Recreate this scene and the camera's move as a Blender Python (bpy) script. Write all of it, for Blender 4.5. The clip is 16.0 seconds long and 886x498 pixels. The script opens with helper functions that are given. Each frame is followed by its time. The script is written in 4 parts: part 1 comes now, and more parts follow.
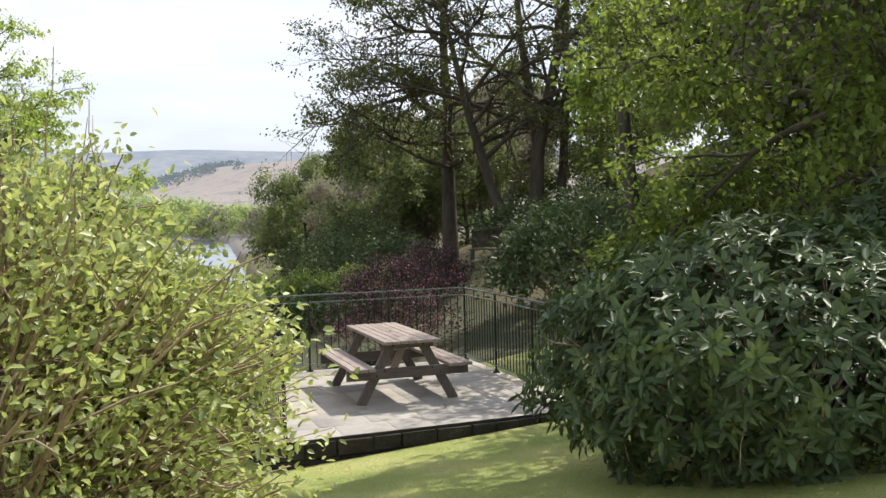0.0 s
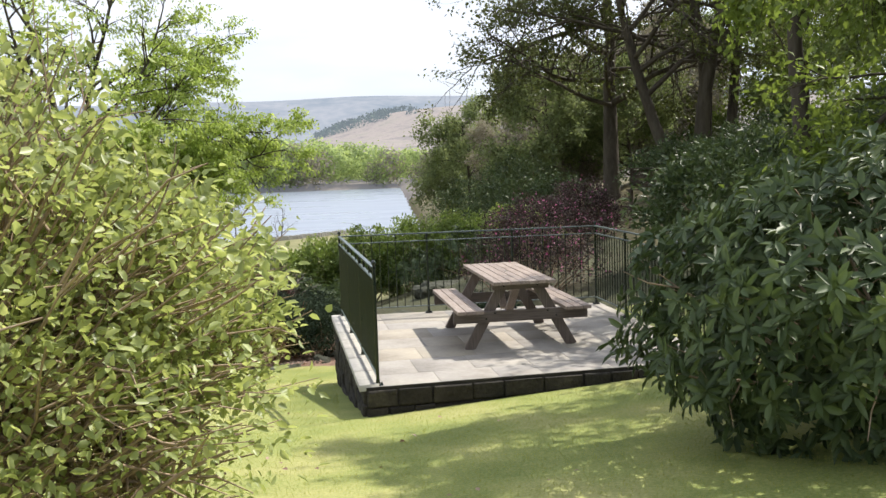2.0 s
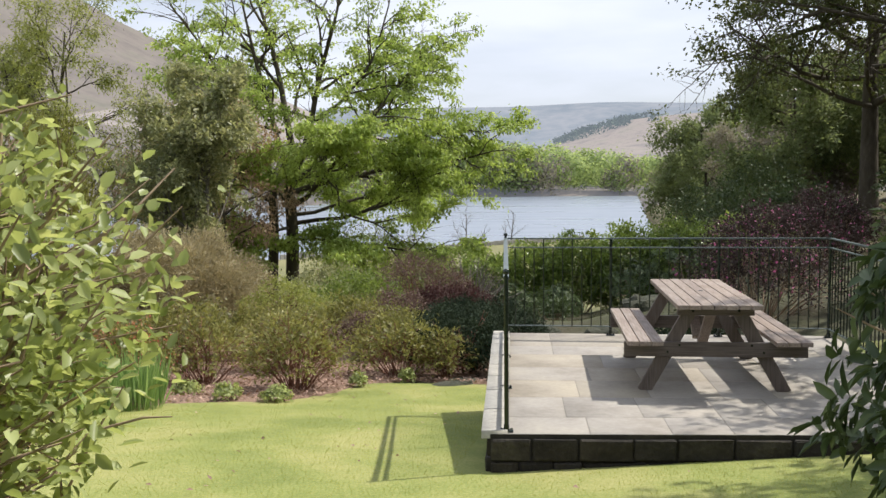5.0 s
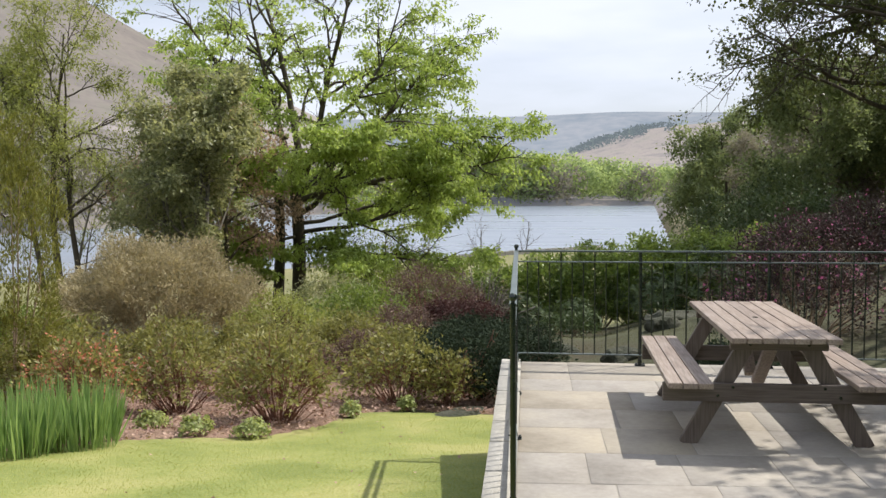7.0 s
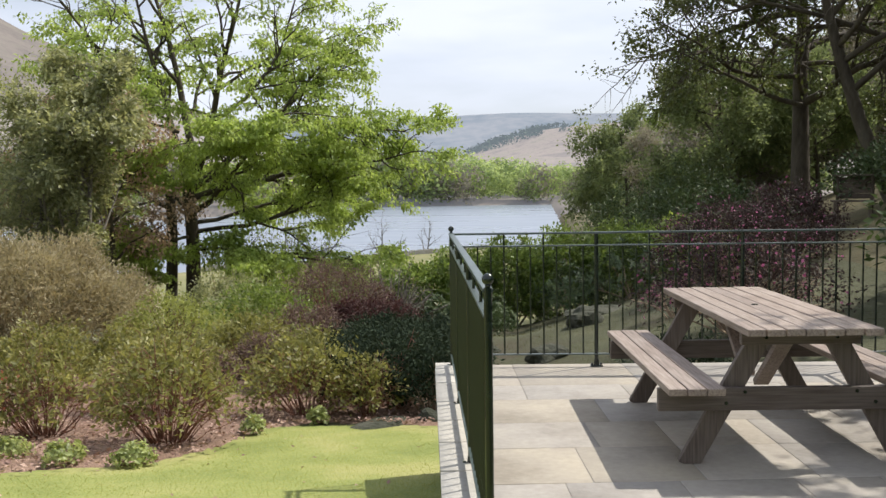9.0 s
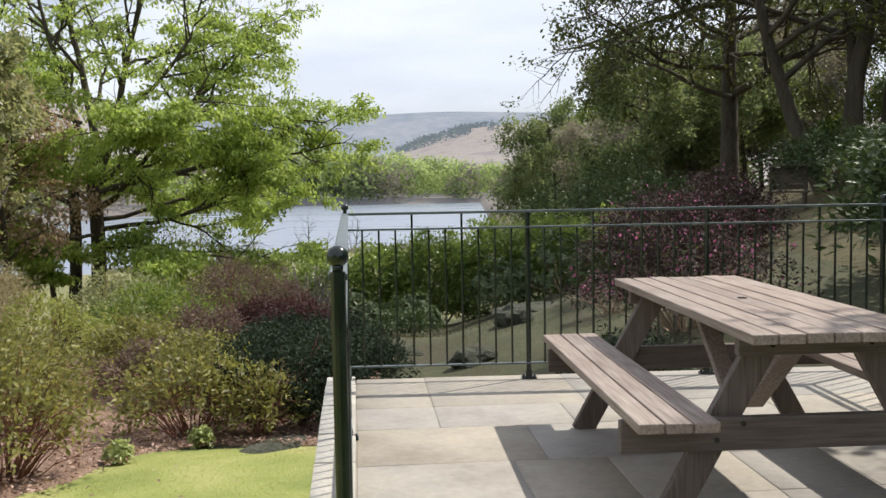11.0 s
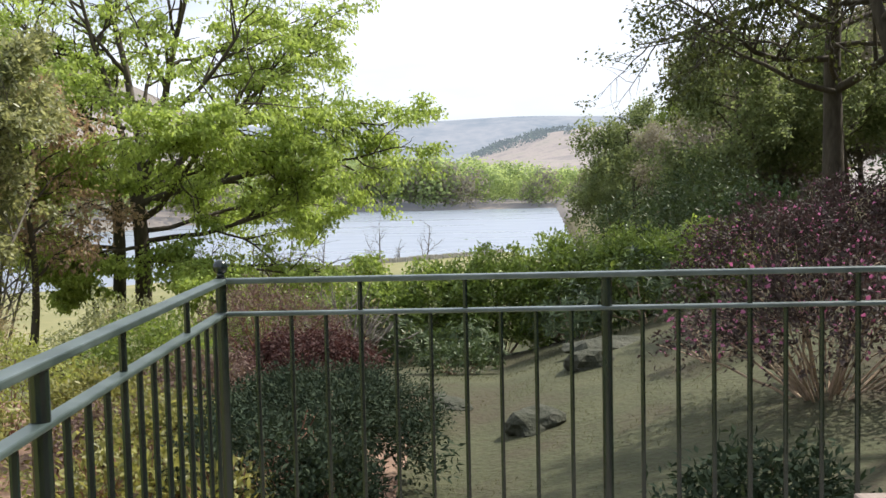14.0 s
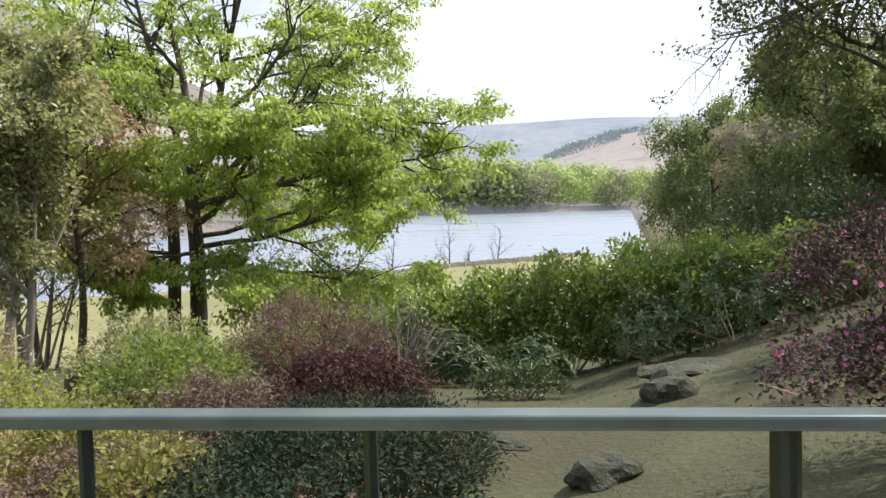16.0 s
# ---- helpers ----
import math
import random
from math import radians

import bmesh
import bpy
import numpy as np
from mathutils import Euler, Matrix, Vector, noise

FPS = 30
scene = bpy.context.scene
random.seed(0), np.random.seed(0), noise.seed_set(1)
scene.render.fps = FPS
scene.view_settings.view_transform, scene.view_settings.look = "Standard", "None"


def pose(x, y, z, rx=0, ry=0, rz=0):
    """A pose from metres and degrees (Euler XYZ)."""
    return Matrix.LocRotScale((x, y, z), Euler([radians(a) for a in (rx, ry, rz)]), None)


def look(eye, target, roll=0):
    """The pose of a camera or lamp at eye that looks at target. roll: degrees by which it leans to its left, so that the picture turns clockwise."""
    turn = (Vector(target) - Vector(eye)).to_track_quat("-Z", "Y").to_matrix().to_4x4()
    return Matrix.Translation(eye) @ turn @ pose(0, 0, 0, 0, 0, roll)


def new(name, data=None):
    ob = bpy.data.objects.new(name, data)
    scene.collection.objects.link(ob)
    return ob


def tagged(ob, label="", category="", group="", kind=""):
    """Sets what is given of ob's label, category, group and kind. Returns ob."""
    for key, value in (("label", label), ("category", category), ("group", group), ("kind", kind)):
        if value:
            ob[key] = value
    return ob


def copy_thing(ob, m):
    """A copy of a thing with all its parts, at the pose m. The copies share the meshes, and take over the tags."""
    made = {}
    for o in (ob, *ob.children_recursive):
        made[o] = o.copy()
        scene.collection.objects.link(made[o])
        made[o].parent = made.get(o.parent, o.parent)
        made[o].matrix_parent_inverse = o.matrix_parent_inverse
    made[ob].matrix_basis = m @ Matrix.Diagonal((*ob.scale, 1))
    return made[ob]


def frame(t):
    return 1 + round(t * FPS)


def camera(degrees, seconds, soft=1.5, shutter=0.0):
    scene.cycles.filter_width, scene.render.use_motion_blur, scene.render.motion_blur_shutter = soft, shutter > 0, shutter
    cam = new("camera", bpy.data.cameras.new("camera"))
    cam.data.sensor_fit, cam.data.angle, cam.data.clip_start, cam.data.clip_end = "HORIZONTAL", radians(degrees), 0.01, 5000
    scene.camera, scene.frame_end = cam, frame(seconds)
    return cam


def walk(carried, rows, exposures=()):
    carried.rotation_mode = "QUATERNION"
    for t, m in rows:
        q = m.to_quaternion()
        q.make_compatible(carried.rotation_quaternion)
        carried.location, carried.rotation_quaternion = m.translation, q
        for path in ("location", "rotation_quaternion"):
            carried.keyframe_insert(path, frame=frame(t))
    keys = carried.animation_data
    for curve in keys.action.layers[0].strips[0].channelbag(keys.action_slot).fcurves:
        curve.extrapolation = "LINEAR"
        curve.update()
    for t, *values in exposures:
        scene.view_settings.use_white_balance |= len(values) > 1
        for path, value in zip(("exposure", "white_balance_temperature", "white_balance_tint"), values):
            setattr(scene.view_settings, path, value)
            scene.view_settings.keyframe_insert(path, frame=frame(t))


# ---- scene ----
cam = camera(50.5, 16.0, 1.5)
PATH = [
    (0, (-1.054, -13.698, 2.238), (-0.448, -11.794, 2.168), -1.4),
    (0.5, (-0.847, -13.47, 2.237), (-0.321, -11.546, 2.101), -1.6),
    (1, (-0.599, -13.301, 2.193), (-0.152, -11.358, 2.035), -1.4),
    (1.5, (-0.365, -13.105, 2.141), (-0.037, -11.14, 1.967), -1.2),
    (2, (-0.193, -12.992, 2.066), (0.055, -11.015, 1.887), -1.9),
    (2.5, (0.062, -12.72, 2.1), (0.231, -10.737, 1.905), -1.4),
    (3, (0.276, -12.238, 1.981), (0.358, -10.247, 1.803), -0.9),
    (3.5, (0.423, -11.807, 1.894), (0.413, -9.813, 1.729), -0.8),
    (4, (0.528, -11.515, 1.927), (0.419, -9.525, 1.759), -0.5),
    (4.5, (0.575, -11.216, 1.897), (0.36, -9.235, 1.727), -0.0),
    (5, (0.629, -10.923, 1.863), (0.382, -8.945, 1.707), -0.5),
    (7.5, (0.541, -8.862, 1.735), (0.259, -6.886, 1.599), -0.3),
    (8, (0.43, -8.433, 1.666), (0.205, -6.451, 1.527), -0.2),
    (8.5, (0.284, -8.081, 1.605), (0.14, -6.092, 1.465), -0.4),
    (9, (0.195, -7.858, 1.539), (0.128, -5.864, 1.403), -0.8),
    (9.5, (0.154, -7.529, 1.495), (0.166, -5.534, 1.351), -0.7),
    (10, (0.194, -7.135, 1.456), (0.277, -5.142, 1.303), -1.0),
    (12.5, (0.752, -4.53, 1.177), (0.818, -2.535, 1.061), -1.0),
    (13, (0.824, -3.926, 1.217), (0.845, -1.929, 1.102), -0.9),
    (13.5, (0.828, -3.453, 1.359), (0.798, -1.458, 1.231), -1.2),
    (14, (0.82, -2.923, 1.399), (0.741, -0.929, 1.272), -1.3),
    (14.5, (0.864, -2.392, 1.411), (0.724, -0.401, 1.287), -1.5),
    (15, (0.887, -1.902, 1.381), (0.699, 0.085, 1.266), -1.5),
    (15.5, (0.916, -1.418, 1.371), (0.696, 0.567, 1.255), -1.7),
    (16, (0.973, -1.0, 1.369), (0.741, 0.983, 1.252), -1.6),
]
walk(cam, [(t, look(eye, target, roll)) for t, eye, target, roll in PATH],
     [(0, 0.45), (1.0, 0.6), (2.5, 0.5), (3.5, 0.38), (5, 0.28), (12.5, 0.28), (13.5, 0.46), (14.5, 0.68), (16, 0.66)])

# ---- world, sun, exposure ----
SUN_WAY = Vector((0.65, 0.40, 1.0)).normalized()
world = bpy.data.worlds.new("sky")
scene.world = world
world.use_nodes = True
wn, wl = world.node_tree.nodes, world.node_tree.links
wn.clear()
w_out, w_bg = wn.new("ShaderNodeOutputWorld"), wn.new("ShaderNodeBackground")
w_sky = wn.new("ShaderNodeTexSky")
w_sky.sky_type, w_sky.sun_disc = "NISHITA", False
w_sky.sun_elevation, w_sky.sun_rotation = math.asin(SUN_WAY.z), math.atan2(SUN_WAY.x, SUN_WAY.y)
w_sky.dust_density = 2.0
w_co, w_map, w_noise = wn.new("ShaderNodeTexCoord"), wn.new("ShaderNodeMapping"), wn.new("ShaderNodeTexNoise")
w_map.inputs["Scale"].default_value = (1.0, 1.0, 4.0)
w_noise.inputs["Scale"].default_value, w_noise.inputs["Detail"].default_value = 2.2, 5
w_ramp = wn.new("ShaderNodeValToRGB")
w_ramp.color_ramp.elements[0].position, w_ramp.color_ramp.elements[1].position = 0.30, 0.62
w_ramp.color_ramp.elements[0].color = (0.35, 0.35, 0.35, 1)
w_mix = wn.new("ShaderNodeMixRGB")
w_mix.inputs["Color2"].default_value = (8.6, 9.1, 10.4, 1)
wl.new(w_co.outputs["Generated"], w_map.inputs["Vector"])
wl.new(w_map.outputs["Vector"], w_noise.inputs["Vector"])
wl.new(w_noise.outputs["Fac"], w_ramp.inputs["Fac"])
wl.new(w_ramp.outputs["Color"], w_mix.inputs["Fac"])
wl.new(w_sky.outputs["Color"], w_mix.inputs["Color1"])
wl.new(w_mix.outputs["Color"], w_bg.inputs["Color"])
w_bg.inputs["Strength"].default_value = 0.09
wl.new(w_bg.outputs["Background"], w_out.inputs["Surface"])

sun = new("sun", bpy.data.lights.new("sun", "SUN"))
sun.data.energy, sun.data.angle, sun.data.color = 4.5, radians(0.6), (1.0, 0.945, 0.86)
sun.matrix_world = look(SUN_WAY * 50, (0, 0, 0))


# ---- materials ----
def material(name, build):
    m = bpy.data.materials.new(name)
    m.use_nodes = True
    n, l = m.node_tree.nodes, m.node_tree.links
    n.clear()
    out = n.new("ShaderNodeOutputMaterial")
    l.new(build(n, l), out.inputs["Surface"])
    return m


def ramp(n, l, fac, stops):
    r = n.new("ShaderNodeValToRGB")
    e = r.color_ramp.elements
    while len(e) < len(stops):
        e.new(0.5)
    for el, (pos, col) in zip(e, stops):
        el.position, el.color = pos, (*col, 1)
    l.new(fac, r.inputs["Fac"])
    return r.outputs["Color"]


def noise_fac(n, l, scale, detail=4, stretch=(1, 1, 1), kind="Object", rough=0.55):
    co, mp, nz = n.new("ShaderNodeTexCoord"), n.new("ShaderNodeMapping"), n.new("ShaderNodeTexNoise")
    mp.inputs["Scale"].default_value = stretch
    nz.inputs["Scale"].default_value, nz.inputs["Detail"].default_value = scale, detail
    nz.inputs["Roughness"].default_value = rough
    l.new(co.outputs[kind], mp.inputs["Vector"])
    l.new(mp.outputs["Vector"], nz.inputs["Vector"])
    return nz.outputs["Fac"]


def blend(n, l, a, b, fac, mode="MIX"):
    m = n.new("ShaderNodeMixRGB")
    m.blend_type = mode
    for sock, v in (("Color1", a), ("Color2", b), ("Fac", fac)):
        if hasattr(v, "is_linked"):
            l.new(v, m.inputs[sock])
        else:
            m.inputs[sock].default_value = v if sock == "Fac" else (*v, 1)
    return m.outputs["Color"]


def bump(n, l, fac, strength, distance=0.01):
    b = n.new("ShaderNodeBump")
    b.inputs["Strength"].default_value, b.inputs["Distance"].default_value = strength, distance
    l.new(fac, b.inputs["Height"])
    return b.outputs["Normal"]


def surface(n, l, color, rough=0.6, normal=None, metal=0.0, spec=0.5):
    p = n.new("ShaderNodeBsdfPrincipled")
    if hasattr(color, "is_linked"):
        l.new(color, p.inputs["Base Color"])
    else:
        p.inputs["Base Color"].default_value = (*color, 1)
    if hasattr(rough, "is_linked"):
        l.new(rough, p.inputs["Roughness"])
    else:
        p.inputs["Roughness"].default_value = rough
    p.inputs["Metallic"].default_value = metal
    p.inputs["Specular IOR Level"].default_value = spec
    if normal:
        l.new(normal, p.inputs["Normal"])
    return p.outputs["BSDF"]


def leaf_material(name, dark, mid, light, gloss=0.5, glow=0.4, scale=0.6, spec=0.35, through_tint=(1.0, 0.95, 0.45)):
    """Leaves: colour by leaf and by clump, light passing through."""
    dark, mid, light = ((c[0] * 1.02, c[1] * 0.99, c[2] * 1.03) for c in (dark, mid, light))

    def build(n, l):
        g = n.new("ShaderNodeNewGeometry")
        c1 = ramp(n, l, g.outputs["Random Per Island"], [(0.0, dark), (0.5, mid), (1.0, light)])
        c2 = ramp(n, l, noise_fac(n, l, scale, 3), [(0.3, dark), (0.7, light)])
        c = blend(n, l, c1, c2, 0.4)
        front = surface(n, l, c, gloss, None, 0, spec)
        tr = n.new("ShaderNodeBsdfTranslucent")
        l.new(blend(n, l, c, through_tint, 0.35, "OVERLAY"), tr.inputs["Color"])
        m = n.new("ShaderNodeMixShader")
        m.inputs["Fac"].default_value = glow
        l.new(front, m.inputs[1])
        l.new(tr.outputs["BSDF"], m.inputs[2])
        return m.outputs["Shader"]
    return material(name, build)


def rough_material(name, stops, scale, fine=40, strength=0.5, dist=0.02, rough=0.9, stretch=(1, 1, 1), spec=0.3, tone=0.0):
    """A matt surface: colour at two scales and relief."""
    def build(n, l):
        a = noise_fac(n, l, scale, 5, stretch)
        b = noise_fac(n, l, fine, 4, stretch)
        c = blend(n, l, ramp(n, l, a, stops), ramp(n, l, b, stops), 0.4)
        if tone:
            o = n.new("ShaderNodeObjectInfo")
            k = ramp(n, l, o.outputs["Random"], [(0, (1 - tone,) * 3), (0.6, (1, 1 - tone * 0.15, 1 - tone * 0.45)), (1, (1 + tone * 0.1,) * 3)])
            c = blend(n, l, c, k, 1.0, "MULTIPLY")
        return surface(n, l, c, rough, bump(n, l, b, strength, dist), 0, spec)
    return material(name, build)


M_BARK = rough_material("bark", [(0.3, (0.035, 0.028, 0.02)), (0.55, (0.09, 0.075, 0.055)), (0.75, (0.15, 0.14, 0.10))], 1.5, 9, 0.9, 0.04, stretch=(1, 1, 0.25))
M_BARK_GREY = rough_material("bark_grey", [(0.3, (0.10, 0.085, 0.07)), (0.7, (0.26, 0.24, 0.20))], 2, 14, 0.6, 0.02, stretch=(1, 1, 0.3))
M_TWIG = rough_material("twig", [(0.3, (0.16, 0.11, 0.07)), (0.7, (0.46, 0.35, 0.25))], 4, 40, 0.4, 0.004)
M_TWIG_RED = rough_material("twig_red", [(0.3, (0.12, 0.05, 0.035)), (0.7, (0.30, 0.15, 0.10))], 4, 40, 0.4, 0.004)
M_MAPLE = leaf_material("maple_leaf", (0.155, 0.22, 0.05), (0.29, 0.395, 0.09), (0.50, 0.62, 0.19), 0.5, 0.5, 0.8)
M_OAK = leaf_material("oak_leaf", (0.045, 0.058, 0.02), (0.075, 0.094, 0.028), (0.13, 0.155, 0.048), 0.45, 0.4, 0.3)
M_BEECH = leaf_material("beech_leaf", (0.08, 0.12, 0.03), (0.14, 0.20, 0.045), (0.24, 0.32, 0.07), 0.45, 0.5, 0.5)
M_HOLLY = leaf_material("evergreen_leaf", (0.12, 0.145, 0.065), (0.23, 0.26, 0.12), (0.45, 0.46, 0.25), 0.38, 0.45, 0.5)
M_RHODO = leaf_material("rhododendron_leaf", (0.028, 0.05, 0.02), (0.06, 0.098, 0.036), (0.125, 0.17, 0.066), 0.46, 0.22, 1.2, 0.3)
M_SHRUB = leaf_material("shrub_leaf", (0.12, 0.155, 0.045), (0.30, 0.37, 0.12), (0.55, 0.61, 0.27), 0.42, 0.45, 2.5, 0.45)
M_AZALEA_LEAF = leaf_material("azalea_leaf", (0.09, 0.10, 0.03), (0.18, 0.19, 0.055), (0.40, 0.39, 0.13), 0.45, 0.42, 1.5)
M_BROOM = leaf_material("dry_twig_leaf", (0.22, 0.20, 0.12), (0.34, 0.305, 0.18), (0.48, 0.42, 0.26), 0.8, 0.3, 1.2)
M_PURPLE = leaf_material("purple_leaf", (0.028, 0.022, 0.02), (0.05, 0.037, 0.032), (0.09, 0.064, 0.054), 0.6, 0.25, 1.2, 0.2, (0.8, 0.6, 0.6))
M_HEATHER = leaf_material("mauve_twig_leaf", (0.09, 0.06, 0.055), (0.15, 0.10, 0.085), (0.22, 0.16, 0.12), 0.8, 0.25, 1.2)
M_CONIFER = leaf_material("conifer_leaf", (0.018, 0.03, 0.02), (0.032, 0.05, 0.03), (0.06, 0.08, 0.045), 0.9, 0.12, 1.2, 0.1)
M_GOLD = leaf_material("golden_conifer_leaf", (0.09, 0.105, 0.02), (0.17, 0.18, 0.035), (0.28, 0.28, 0.06), 0.6, 0.3, 1.2)
M_PINK = leaf_material("pink_petal", (0.27, 0.07, 0.14), (0.43, 0.13, 0.25), (0.62, 0.28, 0.42), 0.5, 0.4, 2.0, 0.35, (0.9, 0.5, 0.75))
M_CORAL = leaf_material("coral_petal", (0.45, 0.12, 0.07), (0.65, 0.22, 0.14), (0.75, 0.38, 0.28), 0.5, 0.4, 2.0)
M_HEDGE = leaf_material("hedge_leaf", (0.065, 0.11, 0.025), (0.145, 0.22, 0.05), (0.36, 0.46, 0.12), 0.3, 0.45, 0.9, 0.5)
M_IRIS = leaf_material("iris_blade", (0.10, 0.19, 0.07), (0.19, 0.31, 0.10), (0.34, 0.46, 0.18), 0.4, 0.45, 2.0)
M_GRASS = leaf_material("grass_blade", (0.24, 0.275, 0.06), (0.29, 0.33, 0.085), (0.37, 0.385, 0.12), 0.8, 0.5, 0.9, 0.1)
M_WILLOW = leaf_material("willow_leaf", (0.16, 0.19, 0.05), (0.25, 0.29, 0.075), (0.36, 0.40, 0.12), 0.5, 0.45, 0.5)
M_BROWN_LEAF = leaf_material("bronze_leaf", (0.23, 0.16, 0.11), (0.36, 0.26, 0.18), (0.50, 0.39, 0.29), 0.5, 0.45, 0.5)
# Far wood leaves paled, with the air haze put into the colour.
M_FARWOOD = leaf_material("far_wood_leaf", (0.20, 0.27, 0.12), (0.29, 0.38, 0.17), (0.40, 0.49, 0.23), 0.9, 0.5, 0.03, 0.1)
M_BAREWOOD = leaf_material("bare_wood_twig", (0.16, 0.155, 0.125), (0.23, 0.22, 0.18), (0.31, 0.295, 0.24), 0.9, 0.35, 0.03)
# Bank wood leaves greyed a little by painted haze.
M_WOODLEAF = leaf_material("woodland_leaf", (0.11, 0.15, 0.07), (0.175, 0.225, 0.105), (0.27, 0.32, 0.155), 0.7, 0.45, 0.25, 0.15)
M_REDMAPLE = leaf_material("red_maple_leaf", (0.04, 0.019, 0.017), (0.06, 0.029, 0.025), (0.10, 0.05, 0.04), 0.6, 0.3, 1.2, 0.2, (0.8, 0.6, 0.6))
M_LITTER = leaf_material("leaf_litter", (0.12, 0.065, 0.045), (0.27, 0.16, 0.12), (0.52, 0.38, 0.30), 0.7, 0.15, 3.0)

M_LAWN = rough_material("lawn", [(0.36, (0.14, 0.18, 0.042)), (0.5, (0.235, 0.265, 0.075)), (0.64, (0.36, 0.34, 0.135))], 0.9, 45, 0.35, 0.012)
# Rough ground toned dark brown, in place of tree shade falling on it.
M_ROUGH = rough_material("rough_grass", [(0.32, (0.058, 0.042, 0.028)), (0.5, (0.055, 0.06, 0.028)), (0.7, (0.10, 0.10, 0.052))], 0.5, 12, 0.8, 0.05)
M_FIELD = rough_material("field_grass", [(0.3, (0.13, 0.14, 0.055)), (0.7, (0.26, 0.235, 0.115))], 0.08, 1.5, 0.4, 0.05)
M_WOODFLOOR = rough_material("wood_floor", [(0.3, (0.05, 0.045, 0.02)), (0.7, (0.13, 0.11, 0.05))], 0.3, 4, 0.8, 0.08)
M_SOIL = rough_material("bed_soil", [(0.25, (0.10, 0.06, 0.045)), (0.5, (0.22, 0.14, 0.10)), (0.75, (0.38, 0.27, 0.20))], 3, 30, 1.0, 0.03)


def haze_glow_material(name, stops, scale, glow, strength):
    """Far land colour with the bluish air haze added as emission."""
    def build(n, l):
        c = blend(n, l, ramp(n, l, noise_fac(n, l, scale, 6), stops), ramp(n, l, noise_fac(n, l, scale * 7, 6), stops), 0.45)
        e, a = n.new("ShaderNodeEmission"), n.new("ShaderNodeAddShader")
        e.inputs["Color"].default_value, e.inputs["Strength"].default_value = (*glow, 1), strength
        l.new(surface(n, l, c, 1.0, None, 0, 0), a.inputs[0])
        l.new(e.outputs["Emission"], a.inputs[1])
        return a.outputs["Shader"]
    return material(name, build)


# Each hill's bluish emission paints in the haze of distance.
M_HEATH = haze_glow_material("heath_hill", [(0.36, (0.07, 0.065, 0.055)), (0.5, (0.20, 0.165, 0.135)), (0.66, (0.14, 0.135, 0.09))], 0.02, (0.86, 0.86, 1.0), 0.21)
M_FAR_HILL = haze_glow_material("far_hill", [(0.38, (0.05, 0.065, 0.075)), (0.5, (0.10, 0.105, 0.11)), (0.64, (0.15, 0.145, 0.145))], 0.004, (0.68, 0.80, 1.0), 0.27)
M_BROWN_HILL = haze_glow_material("brown_hill", [(0.35, (0.10, 0.085, 0.07)), (0.55, (0.165, 0.14, 0.115)), (0.7, (0.13, 0.13, 0.085))], 0.015, (0.75, 0.82, 1.0), 0.10)


def water(n, l):
    a = noise_fac(n, l, 0.5, 4, (1, 2.5, 1))
    b = noise_fac(n, l, 0.02, 3, (1, 4, 1))
    r = ramp(n, l, b, [(0.35, (0.26,) * 3), (0.7, (0.4,) * 3)])
    return surface(n, l, (0.20, 0.235, 0.29), r, bump(n, l, a, 0.2, 0.1), 0, 0.9)


M_WATER = material("lake_water", water)


def wood_along(name, along, dark=1.0):
    """Weathered boards with the grain along one axis; dark puts shade into the tone."""
    def build(n, l):
        st = [14, 14, 14]
        st[along] = 0.7
        g, f = noise_fac(n, l, 6, 6, st), noise_fac(n, l, 24, 5, [v * 0.8 for v in st])
        s = noise_fac(n, l, 2.2, 3)
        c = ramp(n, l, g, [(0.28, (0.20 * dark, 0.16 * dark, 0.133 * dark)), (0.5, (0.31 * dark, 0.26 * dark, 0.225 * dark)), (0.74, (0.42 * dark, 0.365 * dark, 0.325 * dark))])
        c = blend(n, l, c, ramp(n, l, s, [(0.35, (0.75, 0.70, 0.68)), (0.65, (1, 1, 1))]), 0.7, "MULTIPLY")
        o = n.new("ShaderNodeObjectInfo")
        c = blend(n, l, c, ramp(n, l, o.outputs["Random"], [(0, (0.82, 0.80, 0.80)), (1, (1.1, 1.06, 1.02))]), 1.0, "MULTIPLY")
        return surface(n, l, c, 0.62, bump(n, l, f, 0.35, 0.002), 0, 0.4)
    return material(name, build)


# Cross and upright timbers toned to half: shade under the tabletop painted in.
M_WOOD, M_WOOD_X_SHADED, M_WOOD_Z_SHADED = wood_along("weathered_wood", 1), wood_along("weathered_wood_cross_shaded", 0, 0.48), wood_along("weathered_wood_upright_shaded", 2, 0.48)
M_OLDWOOD = rough_material("old_timber", [(0.3, (0.05, 0.04, 0.03)), (0.7, (0.15, 0.12, 0.09))], 3, 20, 0.6, 0.01)


def paint(n, l):
    a = noise_fac(n, l, 30, 4)
    c = ramp(n, l, noise_fac(n, l, 9, 5), [(0.35, (0.006, 0.011, 0.009)), (0.62, (0.011, 0.019, 0.016)), (0.8, (0.03, 0.04, 0.036))])
    return surface(n, l, c, 0.22, bump(n, l, a, 0.12, 0.002), 0.0, 0.55)


M_IRON = material("green_black_paint", paint)


# Rail paint lightened: the pale sky reflection is put into its colour.
def sky_pale_paint(n, l):
    a = noise_fac(n, l, 30, 4)
    c = ramp(n, l, noise_fac(n, l, 7, 5), [(0.3, (0.025, 0.042, 0.038)), (0.55, (0.06, 0.085, 0.08)), (0.8, (0.12, 0.15, 0.145))])
    return surface(n, l, c, 0.38, bump(n, l, a, 0.12, 0.002), 0.0, 0.9)


M_RAIL = material("sky_pale_green_paint", sky_pale_paint)


